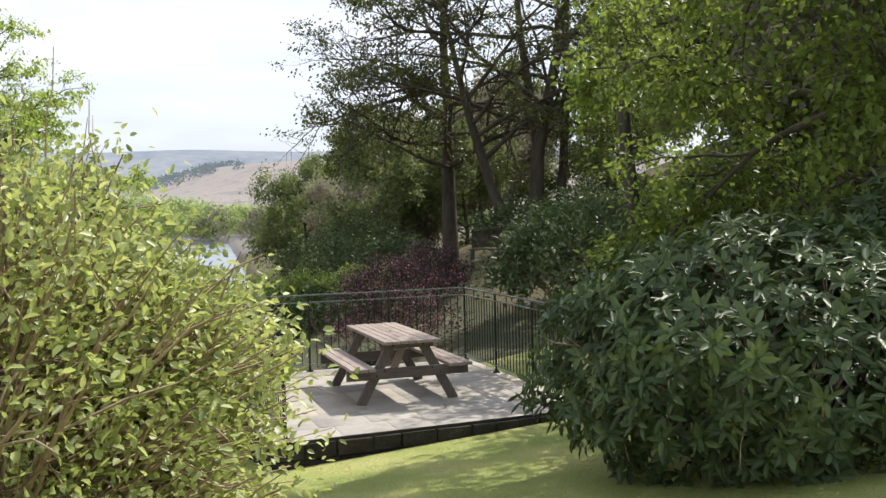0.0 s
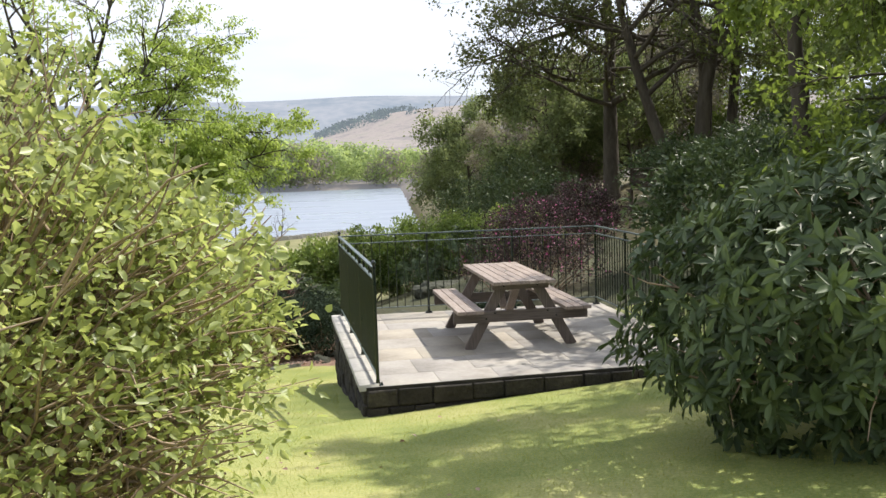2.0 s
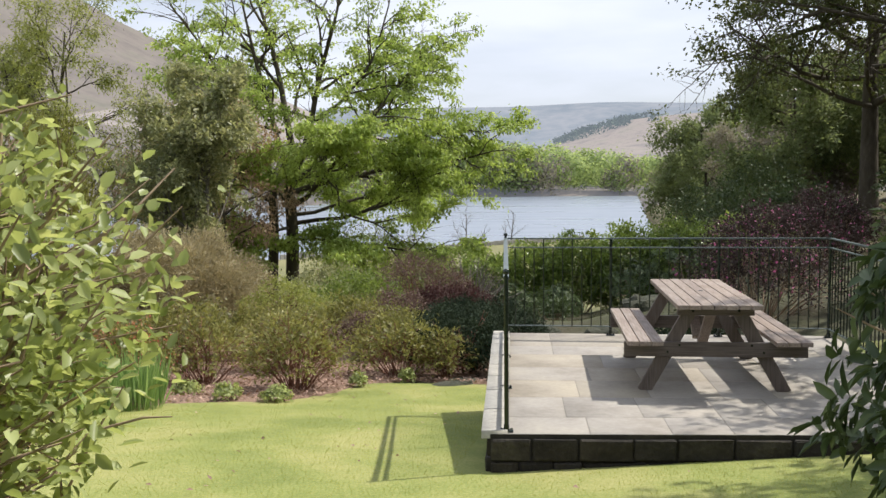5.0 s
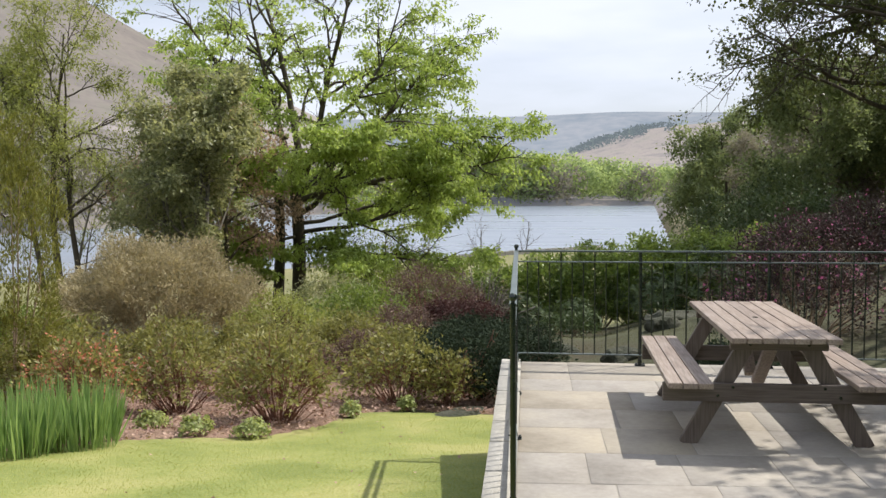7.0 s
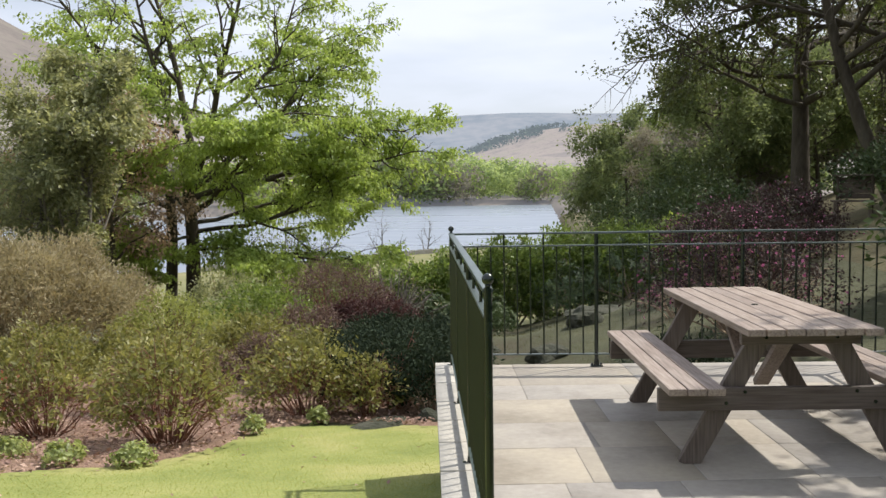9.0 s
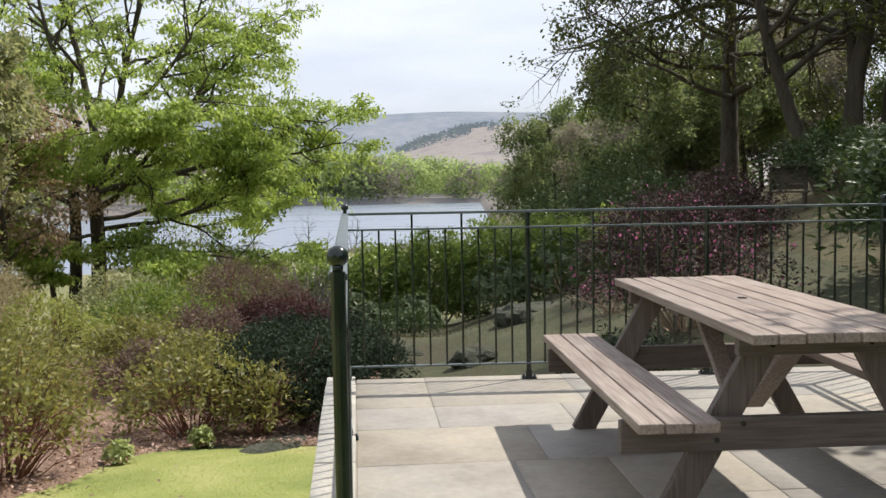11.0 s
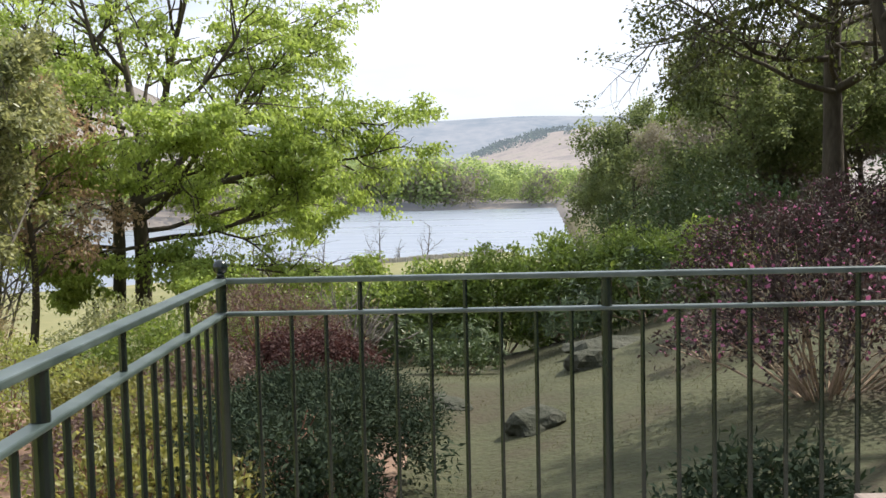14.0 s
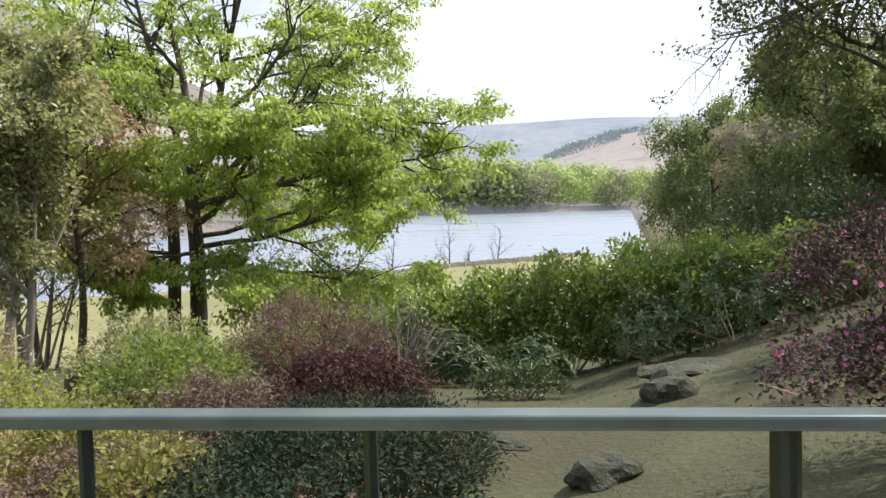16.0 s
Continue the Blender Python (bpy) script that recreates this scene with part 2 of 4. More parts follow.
def flag(n, l):
    a, b = noise_fac(n, l, 1.8, 6), noise_fac(n, l, 22, 6)
    c = blend(n, l, ramp(n, l, a, [(0.3, (0.27, 0.25, 0.225)), (0.5, (0.35, 0.325, 0.295)), (0.72, (0.42, 0.39, 0.35))]),
              ramp(n, l, b, [(0.3, (0.255, 0.235, 0.208)), (0.7, (0.385, 0.355, 0.315))]), 0.4)
    o = n.new("ShaderNodeObjectInfo")
    k = ramp(n, l, o.outputs["Random"], [(0, (0.97, 0.98, 1.0)), (0.55, (1.0, 0.985, 0.96)), (0.8, (1.04, 0.98, 0.86)), (1, (1.08, 0.97, 0.72))])
    c = blend(n, l, c, k, 0.42, "MULTIPLY")
    stain = ramp(n, l, noise_fac(n, l, 0.9, 7, rough=0.7), [(0.36, (0.82, 0.80, 0.78)), (0.5, (1, 1, 1)), (0.66, (1.06, 1.05, 1.0))])
    c = blend(n, l, c, stain, 0.8, "MULTIPLY")
    return surface(n, l, c, 0.75, bump(n, l, blend(n, l, a, b, 0.5), 0.5, 0.012), 0, 0.35)


M_FLAG = material("sandstone_flag", flag)
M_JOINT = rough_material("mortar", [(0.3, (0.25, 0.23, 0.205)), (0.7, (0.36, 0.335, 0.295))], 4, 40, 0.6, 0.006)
# Dark wall stone, toned down further with the shade of its faces.
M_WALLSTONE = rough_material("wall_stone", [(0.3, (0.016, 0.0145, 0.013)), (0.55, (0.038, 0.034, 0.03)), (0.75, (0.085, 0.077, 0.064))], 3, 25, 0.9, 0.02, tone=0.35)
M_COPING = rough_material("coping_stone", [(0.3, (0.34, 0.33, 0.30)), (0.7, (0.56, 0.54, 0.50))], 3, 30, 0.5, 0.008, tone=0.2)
# Mortar of the wall sides, with the same shade put into the colour.
M_WALLJOINT_SHADED = rough_material("wall_mortar_shaded", [(0.3, (0.018, 0.016, 0.014)), (0.7, (0.05, 0.045, 0.038))], 4, 40, 0.6, 0.006)
M_ROCK = rough_material("mossy_rock", [(0.3, (0.03, 0.034, 0.02)), (0.5, (0.055, 0.058, 0.04)), (0.75, (0.12, 0.115, 0.092))], 1.6, 14, 0.9, 0.05)
M_DRYWALL = rough_material("field_wall_stone", [(0.3, (0.22, 0.21, 0.19)), (0.7, (0.42, 0.41, 0.38))], 0.8, 4, 0.9, 0.1)


# ---- mesh helpers ----
def raw_mesh(name, verts, loops, sizes, mats):
    """A mesh from arrays of corners and of face sizes."""
    me = bpy.data.meshes.new(name)
    verts, loops, sizes = np.asarray(verts, float), np.asarray(loops, int), np.asarray(sizes, int)
    me.vertices.add(len(verts))
    me.vertices.foreach_set("co", verts.ravel())
    me.loops.add(len(loops))
    me.loops.foreach_set("vertex_index", loops)
    me.polygons.add(len(sizes))
    me.polygons.foreach_set("loop_start", np.concatenate(([0], np.cumsum(sizes)[:-1])))
    me.polygons.foreach_set("loop_total", sizes)
    for m in mats if isinstance(mats, (list, tuple)) else [mats]:
        me.materials.append(m)
    me.update(calc_edges=True)
    return me


def part(name, bm, mat, parent, label=""):
    """Links a bmesh, or a mesh, as one object under a thing or a part."""
    if isinstance(bm, bmesh.types.BMesh):
        me = bpy.data.meshes.new(name)
        bm.to_mesh(me)
        bm.free()
        me.materials.append(mat)
    else:
        me = bm
    ob = new(name, me)
    ob.parent = parent
    return tagged(ob, label)


def thing(name, at, label, category, group="", kind=""):
    ob = new(name)
    ob.matrix_basis = at if isinstance(at, Matrix) else Matrix.Translation(at)
    ob.empty_display_size = 0.1
    return tagged(ob, label, category, group, kind)


def box(bm, size, m=Matrix(), bevel=0.0):
    r = bmesh.ops.create_cube(bm, size=1, matrix=m @ Matrix.Diagonal((*size, 1)))
    if bevel:
        edges = {e for v in r["verts"] for e in v.link_edges}
        bmesh.ops.bevel(bm, geom=list(edges), offset=bevel, segments=2, affect="EDGES", profile=0.5)
    return bm


def rod(bm, a, b, r, sides=8, r2=None):
    a, b = Vector(a), Vector(b)
    q = (b - a).to_track_quat("Z", "Y").to_matrix().to_4x4()
    bmesh.ops.create_cone(bm, cap_ends=True, segments=sides, radius1=r, radius2=r if r2 is None else r2, depth=(b - a).length,
                          matrix=Matrix.Translation((a + b) / 2) @ q)
    return bm


def unit(v):
    return v / (np.linalg.norm(v, axis=-1, keepdims=True) + 1e-9)


def leaves_mesh(name, P, D, N, L, W, mat, fold=0.22, wide=0.45):
    """Folded pointed leaves: base P, way D, upper side N, length L, width W."""
    k = len(P)
    L, W = np.broadcast_to(L, k)[:, None], np.broadcast_to(W, k)[:, None]
    D = unit(D)
    S = unit(np.cross(D, N))
    U = np.cross(S, D)
    mid = P + D * L * wide
    V = np.stack([P, mid + S * W / 2 + U * W * fold, P + D * L, mid - S * W / 2 + U * W * fold], 1).reshape(-1, 3)
    i = np.arange(k)[:, None] * 4
    F = np.concatenate([i, i + 1, i + 2, i, i + 2, i + 3], 1).ravel()
    return raw_mesh(name, V, F, np.full(2 * k, 3), mat)


def broad_leaves_mesh(name, P, D, N, L, W, mat, fold=0.16):
    """Rounded leaves of six corners, bent along the middle and at the tip."""
    k = len(P)
    L, W = np.broadcast_to(L, k)[:, None], np.broadcast_to(W, k)[:, None]
    D = unit(D)
    S = unit(np.cross(D, N))
    U = np.cross(S, D)
    a, b, tip = P + D * L * 0.28, P + D * L * 0.66, P + D * L - U * L * 0.12
    V = np.stack([P, a + S * W * 0.46 + U * W * fold, b + S * W * 0.42 + U * W * fold * 0.7, tip,
                  b - S * W * 0.42 + U * W * fold * 0.7, a - S * W * 0.46 + U * W * fold], 1).reshape(-1, 3)
    i = np.arange(k)[:, None] * 6
    F = np.concatenate([i, i + 1, i + 2, i + 3, i, i + 3, i + 4, i + 5], 1).ravel()
    return raw_mesh(name, V, F, np.full(2 * k, 4), mat)


def tubes_mesh(name, paths, sides, mat):
    """Tapered tubes along (points, radii), one after another."""
    V, F, base = [], [], 0
    for pts, rad in paths:
        s = sides if rad[0] > 0.04 else (5 if rad[0] > 0.015 else 3)
        pts = np.asarray(pts, float)
        rad = np.asarray(rad, float)
        t = unit(np.gradient(pts, axis=0))
        ref = np.where(np.abs(t[:, 2:3]) > 0.9, np.array([[1.0, 0, 0]]), np.array([[0, 0, 1.0]]))
        u = unit(np.cross(t, ref))
        v = np.cross(t, u)
        a = np.arange(s) * 2 * math.pi / s
        ring = pts[:, None] + rad[:, None, None] * (u[:, None] * np.cos(a)[None, :, None] + v[:, None] * np.sin(a)[None, :, None])
        V.append(ring.reshape(-1, 3))
        n = len(pts)
        i, j = np.meshgrid(np.arange(n - 1), np.arange(s), indexing="ij")
        q = np.stack([i * s + j, i * s + (j + 1) % s, (i + 1) * s + (j + 1) % s, (i + 1) * s + j], -1).reshape(-1, 4) + base
        F.append(q)
        base += n * s
    V, F = np.concatenate(V), np.concatenate(F)
    me = raw_mesh(name, V, F.ravel(), np.full(len(F), 4), mat)
    me.polygons.foreach_set("use_smooth", np.ones(len(F), bool))
    return me


def grow(rng, out, ends, p, d, length, r, lvl, S):
    """One limb with its side limbs; the last level gives the places of the leaves."""
    n = S["segs"][lvl]
    last = lvl == len(S["segs"]) - 1
    pts, rad, ways = [p], [r], [d]
    for i in range(n):
        d = unit(d + rng.normal(0, S["wig"][lvl], 3) + np.array((0, 0, S["up"][lvl])))
        p = p + d * length / n
        pts.append(p)
        ways.append(d)
        rad.append(max(r * (1 - S["taper"] * (i + 1) / n), 0.003))
    out.append((pts, rad))
    if last:
        for q, w in zip(pts[1:], ways[1:]):
            ends.append((q, w))
        return
    for k in range(S["kids"][lvl]):
        f = S["from"][lvl] + (1 - S["from"][lvl]) * (k + rng.random()) / S["kids"][lvl]
        i = min(int(f * n), n - 1)
        g = f * n - i
        q = pts[i] * (1 - g) + pts[i + 1] * g
        w = ways[i + 1]
        side = unit(np.cross(w, rng.normal(0, 1, 3)))
        side[2] *= S.get("flat", 1.0)
        ang = radians(S["ang"][lvl] * rng.uniform(0.75, 1.2))
        kid = unit(w * math.cos(ang) + unit(side) * math.sin(ang))
        ln = length * S["ratio"][lvl] * rng.uniform(0.7, 1.15) * (1.15 - 0.5 * f)
        kr = min(rad[i] * 0.75, r * S["thin"][lvl] * (1.2 - 0.5 * f))
        grow(rng, out, ends, q, kid, ln, kr, lvl + 1, S)


def leaves_at(rng, ends, per, spread, L, W, droop=0.3, upright=1.0):
    P = np.array([e[0] for e in ends])
    D = np.array([e[1] for e in ends])
    P = np.repeat(P, per, 0) + rng.normal(0, spread, (len(P) * per, 3))
    D = unit(np.repeat(D, per, 0) * 0.6 + rng.normal(0, 0.7, P.shape) + np.array((0, 0, -droop)))
    N = unit(rng.normal(0, 0.6, P.shape) + np.array((0, 0, upright)))
    k = len(P)
    return P, D, N, L * rng.uniform(0.6, 1.25, k), W * rng.uniform(0.7, 1.2, k)


TREE = dict(segs=(8, 7, 6, 4), wig=(0.06, 0.16, 0.2, 0.22), up=(0.02, 0.03, 0.0, -0.02), taper=0.82, kids=(11, 8, 6), ang=(55, 50, 45),
            ratio=(0.55, 0.5, 0.5), thin=(0.4, 0.45, 0.5), flat=0.8)
TREE["from"] = (0.3, 0.25, 0.2)


def tree(name, at, stems, spec, leaf, leaf_mat, bark, label, seed, group="", leaf_name="crown", thin=None, limbs=(), poles=(), layer=1.0):
    """A tree: stems and limbs are (foot, way, length, radius), poles (foot, top, radius); leaf is (per end, spread, length, width, droop)."""
    rng = np.random.default_rng(seed)
    ob = thing(name, at, label, "tree", group)
    out, ends = [], []
    S = dict(TREE)
    S.update(spec)
    for foot, way, length, r in stems:
        grow(rng, out, ends, np.array(foot, float), unit(np.array(way, float)), length, r, 0, S)
    for foot, way, length, r in limbs:
        grow(rng, out, ends, np.array(foot, float), unit(np.array(way, float)), length, r, 1, S)
    for foot, top, r in poles:
        t = np.linspace(0, 1, 9)[:, None]
        bow = np.sin(t * 5.0 + seed) * np.array((0.10, 0.08, 0))
        out.append((np.array(foot) * (1 - t) + np.array(top) * t + bow * t, r * (1 - 0.3 * t[:, 0]) * (1 + 0.35 * np.exp(-t[:, 0] * 14))))
    part("trunk", tubes_mesh("trunk", out, 10, bark), None, ob)
    if leaf:
        per, spread, L, W, droop = leaf
        if thin:
            ends = [e for e in ends if rng.random() < 1 - 0.82 * float(smooth(thin[0], thin[1], e[0][2])) and noise.noise(Vector(e[0] * np.array((0.42, 0.42, 0.95)))) > thin[2]]
        part(leaf_name, leaves_mesh("crown", *leaves_at(rng, ends, per, np.array((spread, spread, spread * layer)), L, W, droop), leaf_mat), None, ob)
    return ob


def lumps(rng, k, radii, lo=0.55, z_min=-0.3, uneven=0.42):
    """k places in a lumpy dome of these radii, most of them near its skin."""
    d = unit(rng.normal(0, 1, (k * 3, 3)))
    d = d[d[:, 2] > z_min][:k]
    f = np.array([noise.noise(Vector(v * 2.3) + Vector((seed_shift(rng), 0, 0))) for v in d])
    r = (lo + (1 - lo) * rng.random(len(d)) ** 0.45) * (1 + uneven * f)
    return d * r[:, None] * np.array(radii), d


SHIFT = {}


def seed_shift(rng):
    return SHIFT.setdefault(id(rng), 0.37 * (len(SHIFT) + 1))


def bush(name, at, radii, clumps, per, spread, leaf, mat, label, seed, stems=14, stem_mat=None, lift=None, category="bush", group="", lo=0.5,
         z_min=-0.35, whorl=False, extra=None, droop=0.1, stem_r=0.018, broad=False, twigs=0, whips=0, uneven=0.42, parts=("branchwork", "foliage")):
    """A bush: stems that fan from its foot, leaves in clumps over a lumpy dome."""
    rng = np.random.default_rng(seed)
    ob = thing(name, at, label, category, group)
    lift = radii[2] * 0.75 if lift is None else lift
    C, out = lumps(rng, clumps, radii, lo, z_min, uneven)
    C = C + np.array((0, 0, lift))
    C = C[C[:, 2] > 0.03]
    out = unit(C - np.array((0, 0, lift * 0.6)))
    if stems:
        paths = []
        for i in rng.choice(len(C), min(stems, len(C)), False):
            foot = np.array((C[i][0] * 0.12, C[i][1] * 0.12, -0.08))
            mid = foot * 0.4 + C[i] * 0.6 + np.array((0, 0, 0.12 * radii[2])) + rng.normal(0, 0.05, 3)
            t = np.linspace(0, 1, 7)[:, None]
            pts = (1 - t) ** 2 * foot + 2 * t * (1 - t) * mid + t ** 2 * C[i] + rng.normal(0, 0.012, (7, 3))
            paths.append((pts, stem_r * np.linspace(1, 0.25, 7) * rng.uniform(0.6, 1.3)))
            for j in range(3):
                q = pts[3 + j]
                e = q + unit(C[i] - q + rng.normal(0, 0.25, 3)) * 0.35 * radii[2]
                paths.append(((q, (q + e) / 2 + rng.normal(0, 0.03, 3), e), stem_r * np.array((0.4, 0.3, 0.15))))
        part(parts[0], tubes_mesh("stems", paths, 6, stem_mat or M_TWIG), None, ob)
        t_paths = []
        for i in rng.choice(len(C), min(twigs, len(C)), False):
            q = C[i] - out[i] * rng.uniform(0.15, 0.4) + rng.normal(0, 0.06, 3)
            e = C[i] + out[i] * rng.uniform(0.02, 0.12) + rng.normal(0, 0.05, 3)
            t_paths.append(((q, (q + e) / 2 + rng.normal(0, 0.025, 3), e), np.array((0.0055, 0.0042, 0.002)) * rng.uniform(0.7, 1.4)))
        for i in range(whips):
            q = C[rng.choice(np.nonzero(C[:, 2] > C[:, 2].max() * 0.8)[0])]
            w = unit(np.array((rng.normal(0, 0.25), rng.normal(0, 0.25), 1.0)))
            ln = rng.uniform(0.5, 1.0)
            pts = np.array([q + w * ln * f + rng.normal(0, 0.015, 3) for f in np.linspace(0, 1, 6)])
            t_paths.append((pts, np.linspace(0.006, 0.002, 6)))
        if t_paths:
            part("twig_growth", tubes_mesh("twig_growth", t_paths, 4, stem_mat or M_TWIG), None, ob)["kind"] = "stuff"
    L, W = leaf
    if whorl:
        P = np.repeat(C, per, 0)
        A = np.repeat(unit(out + rng.normal(0, 0.35, C.shape) + np.array((0, 0, 0.35))), per, 0)
        side = unit(np.cross(A, np.repeat(rng.normal(0, 1, C.shape), per, 0)))
        a = np.tile(np.arange(per) * 2 * math.pi / per, len(C)) + np.repeat(rng.uniform(0, 6, len(C)), per) + rng.normal(0, 0.25, len(P))
        D = side * np.cos(a)[:, None] + np.cross(A, side) * np.sin(a)[:, None]
        D = unit(D + A * rng.uniform(-0.15, 0.65, len(P))[:, None])
        N = unit(A + rng.normal(0, 0.2, P.shape))
        P = P + D * 0.012 + A * rng.normal(0, spread, len(P))[:, None]
    else:
        P = np.repeat(C, per, 0) + rng.normal(0, spread, (len(C) * per, 3))
        D = unit(np.repeat(out, per, 0) * 0.7 + rng.normal(0, 0.7, P.shape) - np.array((0, 0, droop)))
        N = unit(rng.normal(0, 0.6, P.shape) + np.array((0, 0, 0.9)))
    keep = P[:, 2] > 0.0
    P, D, N = P[keep], D[keep], N[keep]
    k = len(P)
    part(parts[1], (broad_leaves_mesh if broad or whorl else leaves_mesh)(name, P, D, N, L * rng.uniform(0.6, 1.2, k), W * rng.uniform(0.7, 1.2, k), mat), None, ob)
    if extra:
        e_mat, e_n, e_L, e_W, e_name, e_label = extra
        i = rng.choice(np.nonzero(P[:, 2] > radii[2] * 0.35)[0], e_n)
        Q = P[i] + out[rng.integers(0, len(out), e_n)] * 0.02 + rng.normal(0, spread * 0.5, (e_n, 3))
        Dq = unit(rng.normal(0, 1, (e_n, 3)) + np.array((0, 0, 0.4)))
        part(e_name, leaves_mesh(e_name, Q, Dq, unit(rng.normal(0, 1, (e_n, 3))), e_L * rng.uniform(0.7, 1.2, e_n), e_W * rng.uniform(0.8, 1.2, e_n), e_mat), None, ob, e_label)["kind"] = "stuff"
    return ob


# ---- ground, lake and hills ----
Y_KNOTS = (-60, -30, -13, -9, -4.3, 0, 4, 12, 20, 31, 60, 100, 140)
Z_KNOTS = (5.5, 2.6, 0.74, 0.28, -0.27, -0.93, -1.45, -1.75, -2.7, -4.5, -6.3, -7.6, -8.0)
LAKE_Z = -8.3


def smooth(a, b, v):
    t = np.clip((v - a) / (b - a), 0, 1)
    return t * t * (3 - 2 * t)


def ground_z(x, y):
    x, y = np.asarray(x, float), np.asarray(y, float)
    z = (np.interp(y - 0.8, Y_KNOTS, Z_KNOTS) + np.interp(y, Y_KNOTS, Z_KNOTS) * 2 + np.interp(y + 0.8, Y_KNOTS, Z_KNOTS)) / 4
    z = z + np.interp(y, (-9, -4, 10, 35, 120), (0.06, 0.07, 0.24, 0.38, 0.16)) * np.clip(x - 0.2 - 0.07 * np.clip(y, 0, None), 0, 30)
    z = z + 0.05 * np.sin(x * 0.9 + 1.0) * np.sin(y * 0.7) * smooth(3, 9, y)
    shore = np.where(x < 5, 135 + 1.3 * x, np.where(x < 13, 141 - 4.5 * (x - 5), 105 + 14 * (x - 13)))
    s = y - shore
    z = z + (LAKE_Z - 1.5 - z) * smooth(-6, 5, s)
    far = np.clip(430 - 4.2 * np.clip(-60 - x, 0, None), 70, None)
    land = smooth(0, 12, y - far)
    d = np.clip(y - far, 0, None)
    hills = LAKE_Z + 0.6 + 12 * smooth(0, 500, d)
    hills = hills + 236 * np.exp(-((y - 3300) / 620) ** 2) * (1 + 0.02 * np.sin(x / 230 + 0.6) + 0.01 * np.sin(x / 90))
    hills = hills + 104 * smooth(-230, 270, x + 25 * np.sin(y / 120)) * np.exp(-((y - 1650) / 420) ** 2) * (1 + 0.05 * np.sin(x / 45) * np.sin(y / 60))
    hills = hills + 290 * np.exp(-((x + 800) / 430) ** 2 - ((y - 1050) / 480) ** 2) * (1 + 0.04 * np.sin(x / 60 + y / 80))
    z = z * (1 - land) + hills * land
    return z


def gz(x, y):
    return float(ground_z(x, y))


gx = np.concatenate([np.sinh(np.linspace(-1, 1, 231) * 7.6) / math.sinh(7.6) * 3200])
gy = np.concatenate([np.linspace(-60, -15, 24)[:-1], np.linspace(-15, 40, 190)[:-1], 40 * (4700 / 40) ** np.linspace(0, 1, 150)])
GX, GY = np.meshgrid(gx, gy)
GZ = ground_z(GX, GY)
nx, ny = len(gx), len(gy)
gi, gj = np.meshgrid(np.arange(ny - 1), np.arange(nx - 1), indexing="ij")
quads = np.stack([gi * nx + gj, gi * nx + gj + 1, (gi + 1) * nx + gj + 1, (gi + 1) * nx + gj], -1).reshape(-1, 4)
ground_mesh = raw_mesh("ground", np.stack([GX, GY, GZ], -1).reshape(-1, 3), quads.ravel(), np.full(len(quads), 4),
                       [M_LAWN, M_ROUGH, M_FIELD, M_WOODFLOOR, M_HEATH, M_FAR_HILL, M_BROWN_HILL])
cx, cy = (GX[:-1, :-1] + GX[1:, 1:]).ravel() / 2, (GY[:-1, :-1] + GY[1:, 1:]).ravel() / 2
kind = np.zeros(len(cx), int)
kind[cy > 3.2] = 1
kind[(cy > 22) & (cx < 6 + 0.04 * cy)] = 2
kind[(cx > 7 + 0.05 * cy) & (cy > 3)] = 3
kind[(cx > 2 + 0.06 * cy) & (cy > 60) & (cy < 250)] = 3
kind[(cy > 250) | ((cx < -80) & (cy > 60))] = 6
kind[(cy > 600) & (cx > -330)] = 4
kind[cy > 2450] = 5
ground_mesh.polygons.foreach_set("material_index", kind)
ground_mesh.polygons.foreach_set("use_smooth", np.ones(len(quads), bool))
tagged(new("ground", ground_mesh), "sloping mown lawn falling to rough garden, lakeside field and hazy moorland hills", "ground", "", "structure")

bm = bmesh.new()
for v in ((-900, 20, LAKE_Z), (400, 20, LAKE_Z), (400, 700, LAKE_Z), (-900, 700, LAKE_Z)):
    bm.verts.new(v)
bm.faces.new(bm.verts)
lake = part("water", bm, M_WATER, None, "pale rippled lake water mirroring the bright sky")
tagged(lake, "", "lake", "", "structure")

# ---- terrace ----
NL, FL, FR, NR = Vector((0.13, -4.27, 0)), Vector((-0.09, 0.10, 0)), Vector((3.72, 0.14, 0)), Vector((3.80, -3.98, 0))


def deck_at(u, v):
    return (NL * (1 - u) + NR * u) * (1 - v) + (FL * (1 - u) + FR * u) * v


bm = bmesh.new()
ring = [NL, NR, FR, FL]
low = [bm.verts.new((p.x, p.y, -2.0)) for p in ring]
top = [bm.verts.new((p.x, p.y, -0.004)) for p in ring]
bm.faces.new(top)
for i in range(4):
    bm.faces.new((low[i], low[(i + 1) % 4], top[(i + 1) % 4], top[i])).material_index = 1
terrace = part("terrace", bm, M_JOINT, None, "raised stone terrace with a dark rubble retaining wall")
terrace.data.materials.append(M_WALLJOINT_SHADED)
tagged(terrace, "", "terrace", "", "structure")

# ---- railings ----
H_TOP, H_MID, H_LOW, PITCH = 1.125, 1.02, 0.105, 0.11


def bar_mesh(name, z0, z1, r):
    b = rod(bmesh.new(), (0, 0, z0), (0, 0, z1), r, 6)
    me = bpy.data.meshes.new(name)
    b.to_mesh(me)
    b.free()
    me.materials.append(M_IRON)
    return me


BAR_SHORT, BAR_LONG = bar_mesh("baluster", H_LOW, H_MID, 0.0075), bar_mesh("baluster_long", H_LOW, H_TOP, 0.0085)


